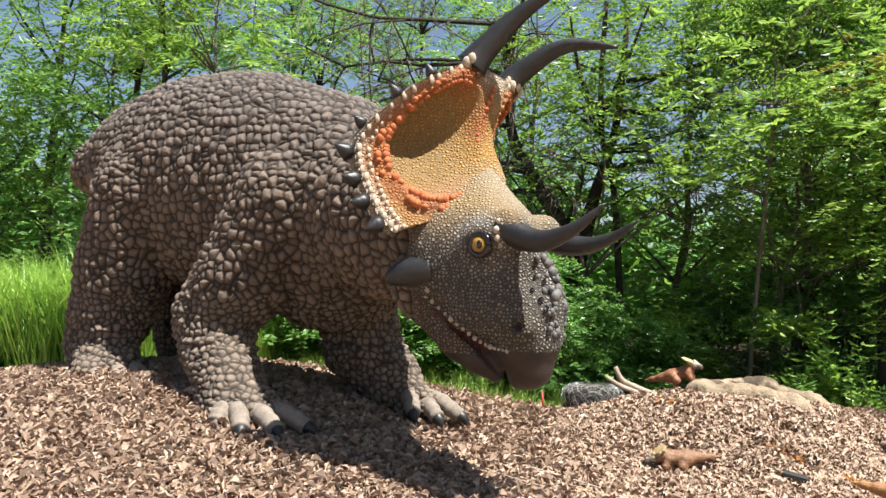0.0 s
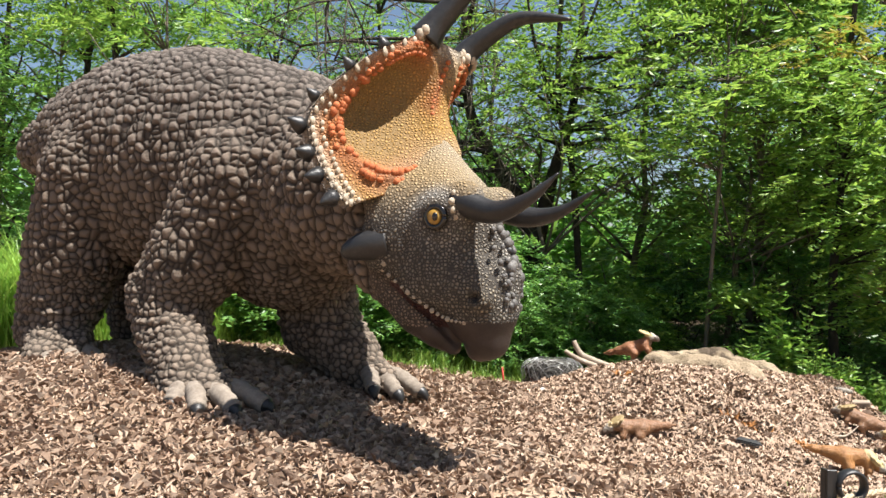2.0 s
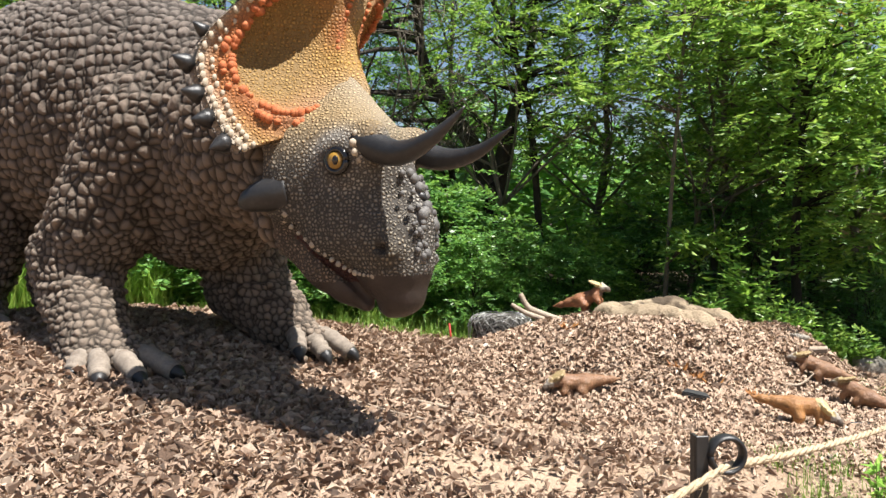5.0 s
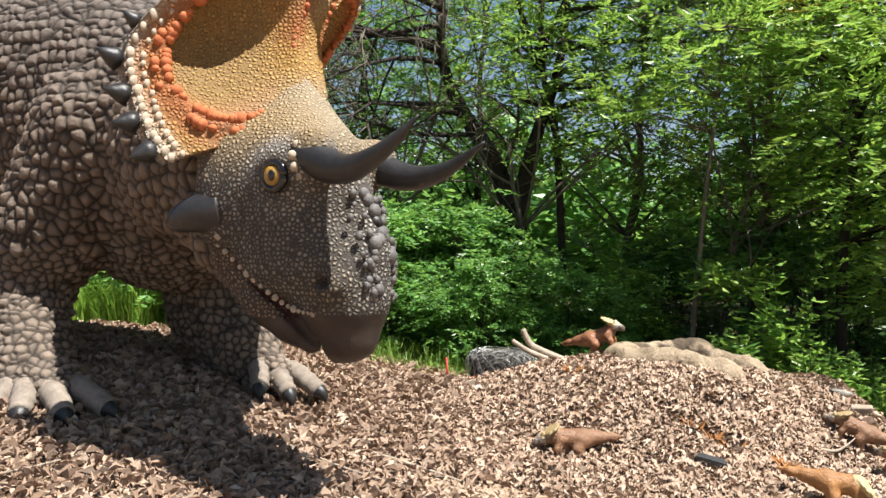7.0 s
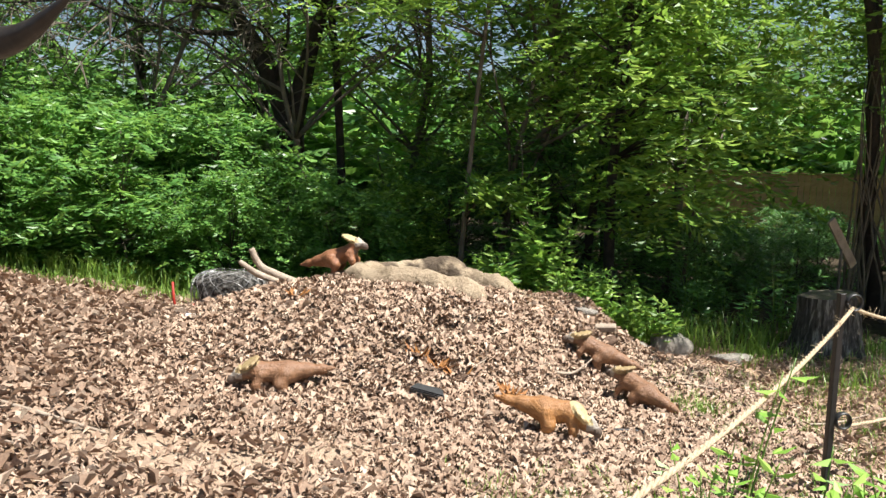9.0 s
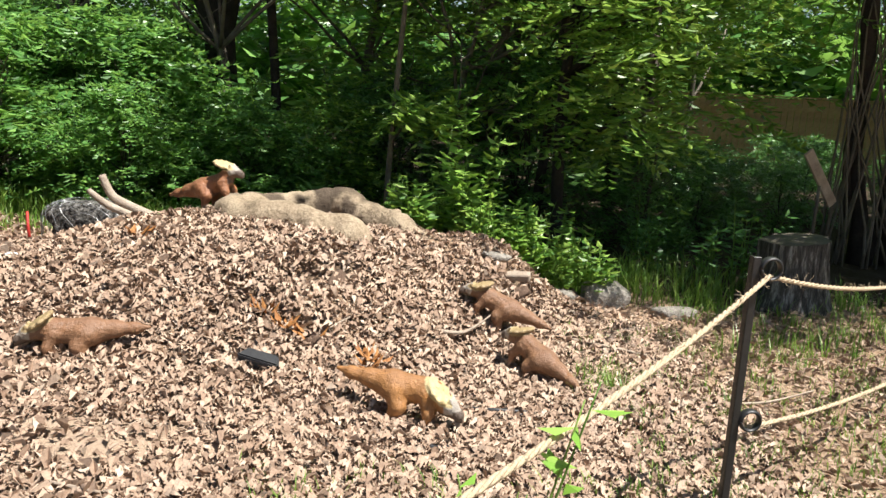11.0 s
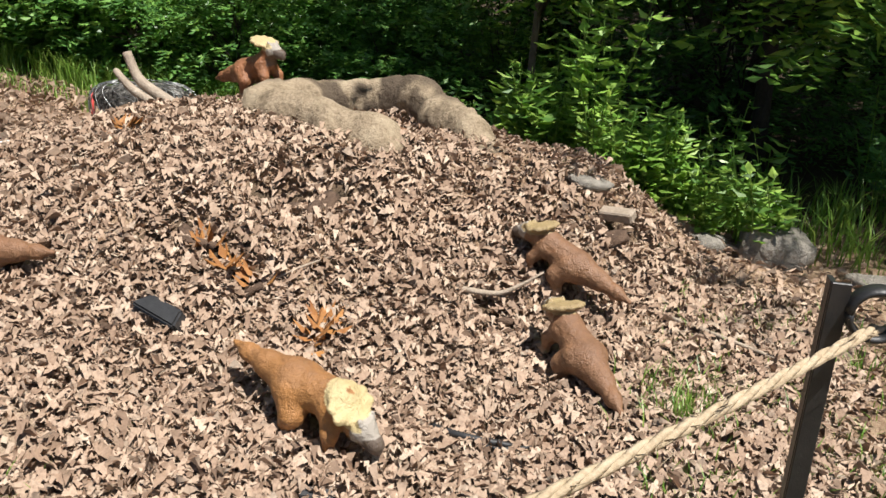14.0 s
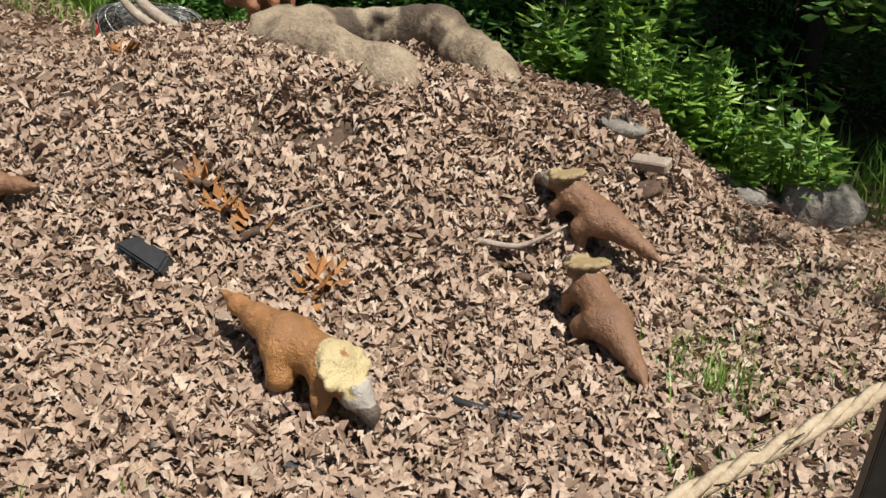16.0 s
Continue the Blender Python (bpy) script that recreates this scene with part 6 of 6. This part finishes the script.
flood_lamp(2.80, 5.25, -14, 1.05, "black outdoor spotlight half buried in leaves")
flood_lamp(-0.14, 3.90, 10, 0.5, "small black outdoor spotlight standing in the mulch")
flood_lamp(3.68, 4.70, 20, 0.5, "small black fitting lying among the leaves")
flood_lamp(1.14, 7.02, 40, 0.7, "black fitting lying beside a red hose")
stick([(3.88, 5.16, gz(3.88, 5.16) + 0.03), (4.0, 5.12, gz(4, 5.12) + 0.045), (4.16, 5.14, gz(4.16, 5.14) + 0.035)], [0.011, 0.013, 0.009], BLACK_PLASTIC, "short piece of black corrugated cable", "cable", "cable")
stick([(4.02, 5.17, gz(4.02, 5.17) + 0.03), (4.10, 5.10, gz(4.1, 5.1) + 0.035), (4.22, 5.16, gz(4.22, 5.16) + 0.03)], [0.008, 0.009, 0.006], BLACK_PLASTIC, "short piece of black corrugated cable", "cable", "cable")


def scrap(x, y):
    s = Soup().add(*lumpy((0, 0, 0), (0.035, 0.025, 0.018), 9, 0.4, 10, 8))
    o = link("paper_scrap", s.mesh("paper_scrap"), WHITE_PAPER)
    o.location = (x, y, gz(x, y) + 0.035)
    tagged(o, "crumpled scrap of white paper on the mulch", "litter")


scrap(1.09, 6.3)


def dry_sprig(x, y, seed, label):
    """A bunch of withered orange leaves."""
    r = np.random.RandomState(seed)
    n = 15
    a = r.uniform(0, 6.28, n)
    D = np.stack([np.cos(a), np.sin(a), r.uniform(0.1, 1.1, n)], 1)
    D /= np.linalg.norm(D, axis=1, keepdims=True)
    S = np.cross(D, (0, 0, 1.0))
    S /= np.linalg.norm(S, axis=1, keepdims=True) + 1e-9
    C = np.array([x, y, gz(x, y) + 0.03]) + D * 0.06 + r.normal(size=(n, 3)) * 0.02
    V, T = leaflets(C, D, S, 0.095, 0.030, 0.5, r)
    root = new("dry_sprig")
    root.location = (x, y, gz(x, y))
    for i in range(n):
        link("leaf", mesh_of("leaf", V[4 * i : 4 * i + 4] - np.array([x, y, gz(x, y)]), None, T[:2], False), DRY_ORANGE, root)
    tagged(root, label, "leaves", "withered leaf bunches")


for x, y, k in ((2.86, 5.55, 1), (3.0, 5.58, 2), (3.36, 5.40, 3), (1.85, 6.3, 4), (3.34, 5.46, 5), (2.75, 5.62, 6)):
    dry_sprig(x, y, k, "bunch of withered orange leaves on the leaf heap")


# added dark chunks; most stand in for shade in the heap's hollows
HOLLOW_SHADE = speckled("hollow_shade", [(0.3, (0.05, 0.03, 0.02)), (0.6, (0.12, 0.075, 0.05)), (0.8, (0.22, 0.15, 0.10))], 14, 0.9, 50, 0.01)


def shade_chunk(x, y, seed, yaw):
    s = Soup().add(*lumpy((0, 0, 0), (0.08, 0.045, 0.022), seed, 0.35, 14, 10, 0.2))
    o = link("hollow_chunk", s.mesh("hollow_chunk"), HOLLOW_SHADE)
    o.location, o.rotation_euler = (x, y, gz(x, y) + 0.04), (0.5, -0.4, yaw)
    tagged(o, "added dark chunk standing in for the shade of a hollow", "bark", "bark chunks on the heap")


for k, (x, y) in enumerate(((2.93, 5.96), (3.12, 5.95), (2.62, 5.70), (2.72, 5.60), (3.02, 5.52), (4.30, 6.55), (-0.68, 3.1), (-0.60, 3.18), (3.95, 5.93))):
    shade_chunk(x, y, 40 + k, k * 1.3)


# ---------------------------------------------------------------- grass and weeds
def grass_patch(name, label, zones, seed, material=GRASS):
    r = np.random.RandomState(seed)
    Vs, Ts, base = [], [], 0
    for x0, x1, y0, y1, tufts, blades, height, width in zones:
        c = np.stack([r.uniform(x0, x1, tufts), r.uniform(y0, y1, tufts)], 1)
        P = np.repeat(c, blades, 0) + r.normal(size=(tufts * blades, 2)) * 0.05
        n = len(P)
        z = gh(P[:, 0], P[:, 1])
        a = r.uniform(0, 6.28, n)
        h = height * r.uniform(0.45, 1.3, n)
        lean = h * r.uniform(0.15, 0.8, n)
        d = np.stack([np.cos(a), np.sin(a)], 1)
        s = np.stack([-np.sin(a), np.cos(a)], 1) * (width * 0.5)
        p0 = np.concatenate([P, z[:, None] - 0.01], 1)
        m = np.concatenate([P + d * (lean * 0.35)[:, None], (z + h * 0.6)[:, None]], 1)
        t = np.concatenate([P + d * lean[:, None], (z + h * 0.92)[:, None]], 1)
        s3 = np.concatenate([s, np.zeros((n, 1))], 1)
        V = np.stack([p0 - s3, p0 + s3, m + s3 * 0.8, m - s3 * 0.8, t], 1).reshape(-1, 3)
        i = np.arange(n)[:, None] * 5 + base
        Ts.append(np.concatenate([i + (0, 1, 2), i + (0, 2, 3), i + (3, 2, 4)], 1).reshape(-1, 3))
        Vs.append(V)
        base += len(V)
    return tagged(link(name, mesh_of(name, np.concatenate(Vs), None, np.concatenate(Ts), False), material), label, "grass", kind="stuff")


grass_patch("tall_grass", "tall bright green grass at the edge of the wood", [(-9.5, -4.7, 7.6, 10.4, 520, 30, 1.45, 0.020), (-5.2, -3.0, 8.3, 10.0, 150, 22, 0.6, 0.014)], 51, FRESH)
grass_patch("edge_grass", "soft green grass along the edge of the mulch",
            [(-3.5, 1.6, 8.4, 9.8, 420, 14, 0.26, 0.010), (-2.5, 0.9, 7.8, 8.4, 90, 10, 0.13, 0.008), (4.5, 6.3, 7.3, 8.6, 90, 12, 0.26, 0.010), (1.5, 2.4, 8.0, 8.8, 60, 12, 0.25, 0.010)], 52)
grass_patch("sparse_grass", "sparse short grass growing through dry leaves",
            [(2.9, 5.8, 2.4, 4.4, 460, 10, 0.09, 0.006), (4.6, 6.6, 4.2, 6.6, 300, 9, 0.08, 0.006), (4.5, 4.75, 5.45, 5.8, 14, 12, 0.13, 0.006), (5.5, 7.6, 6.2, 8.4, 120, 10, 0.16, 0.008)], 53)


def weed(x, y, height, leaf, seed, blade, label, name="weed", stems=4, pairs=7):
    """A leafy weed: stems with broad leaves along them."""
    r = np.random.RandomState(seed)
    root = new(name)
    root.location = (x, y, gz(x, y))
    st, C, F, S = Soup(), [], [], []
    for k in range(stems):
        a = r.uniform(0, 6.28)
        h = height * r.uniform(0.55, 1.0)
        tip = np.array([math.cos(a) * h * 0.22, math.sin(a) * h * 0.22, h])
        pts = curve_points([(0, 0, -0.03), tip * (0.35, 0.35, 0.5), tip], 8)
        st.add(*tube(pts, list(np.linspace(0.006, 0.002, 8)), 5))
        for j in range(pairs):
            t = 0.25 + 0.75 * (j + 0.5) / pairs
            p = pts[0] + (pts[-1] - pts[0]) * t
            for sg in (0, math.pi):
                b = r.uniform(0, 6.28)
                d = np.array([math.cos(b + sg), math.sin(b + sg), r.uniform(-0.3, 0.45)])
                d /= np.linalg.norm(d)
                s = np.cross(d, (0, 0, 1.0)) + 0.3 * r.normal(size=3)
                C.append(p + d * leaf * 0.55)
                F.append(d)
                S.append(s / np.linalg.norm(s))
    V, T = leaflets(np.array(C), np.array(F), np.array(S), leaf, leaf * 0.45, 0.25, r)
    link("stem", st.mesh("stem"), GRASS, root)
    link("leaves", mesh_of("leaves", V, None, T, False), blade, root)
    return tagged(root, label, "plant", "weeds round the clearing")


rw = random.Random(9)
SEEDLINGS = ((3.69, 2.92, 1.08), (3.60, 2.86, 0.85), (3.93, 2.74, 0.76), (3.98, 2.84, 0.6), (4.6, 3.3, 0.45), (3.45, 2.7, 0.5), (4.55, 3.4, 0.4), (4.8, 3.6, 0.38), (5.0, 3.4, 0.42), (3.5, 3.05, 0.6), (3.85, 3.15, 0.5),
             (4.05, 3.0, 0.72), (4.15, 2.85, 0.66), (4.3, 3.05, 0.6), (4.25, 3.2, 0.55), (4.45, 3.15, 0.62), (4.4, 2.95, 0.5), (4.6, 3.1, 0.45), (3.75, 3.3, 0.6), (3.3, 3.2, 0.35))
for k in range(70):
    t = rw.random()
    x, y = 3.45 + 1.5 * t + rw.uniform(-0.2, 0.25), 8.05 - 0.75 * min(1, 1.4 * t) + rw.uniform(-0.15, 0.9)
    weed(x, y, rw.uniform(0.35, 0.8), rw.uniform(0.07, 0.12), 100 + k, GREEN_B if k % 6 else FRESH, "bright green leafy weed behind the leaf heap")
for k in range(5):
    weed(3.93 + rw.uniform(-0.16, 0.18), 7.97 + rw.uniform(-0.12, 0.12), rw.uniform(0.9, 1.65), 0.15, 160 + k, FRESH, "tall sapling weed with bright green leaves", "weed", 3, 13)
for k in range(14):
    weed(2.3 + rw.uniform(0, 1.3), 7.95 + rw.uniform(0, 0.4), rw.uniform(0.3, 0.55), 0.09, 180 + k, GREEN_A, "low green weed behind the nest")
for k, (x, y, h) in enumerate(SEEDLINGS):
    weed(x, y, h, 0.085, 200 + k, FRESH, "yellow-green seedling growing beside the rope barrier", "weed", 3, 6)
for k in range(16):
    weed(-2.6 + rw.uniform(0, 4.2), 8.6 + rw.uniform(0, 0.8), rw.uniform(0.4, 0.8), 0.09, 230 + k, GREEN_A, "leafy green weed at the edge of the wood")
for k in range(12):
    weed(5.5 + rw.uniform(0, 1.2), 7.9 + rw.uniform(0, 1.2), rw.uniform(0.5, 1.0), 0.10, 260 + k, GREEN_C, "shaded green weed at the dark edge of the wood")
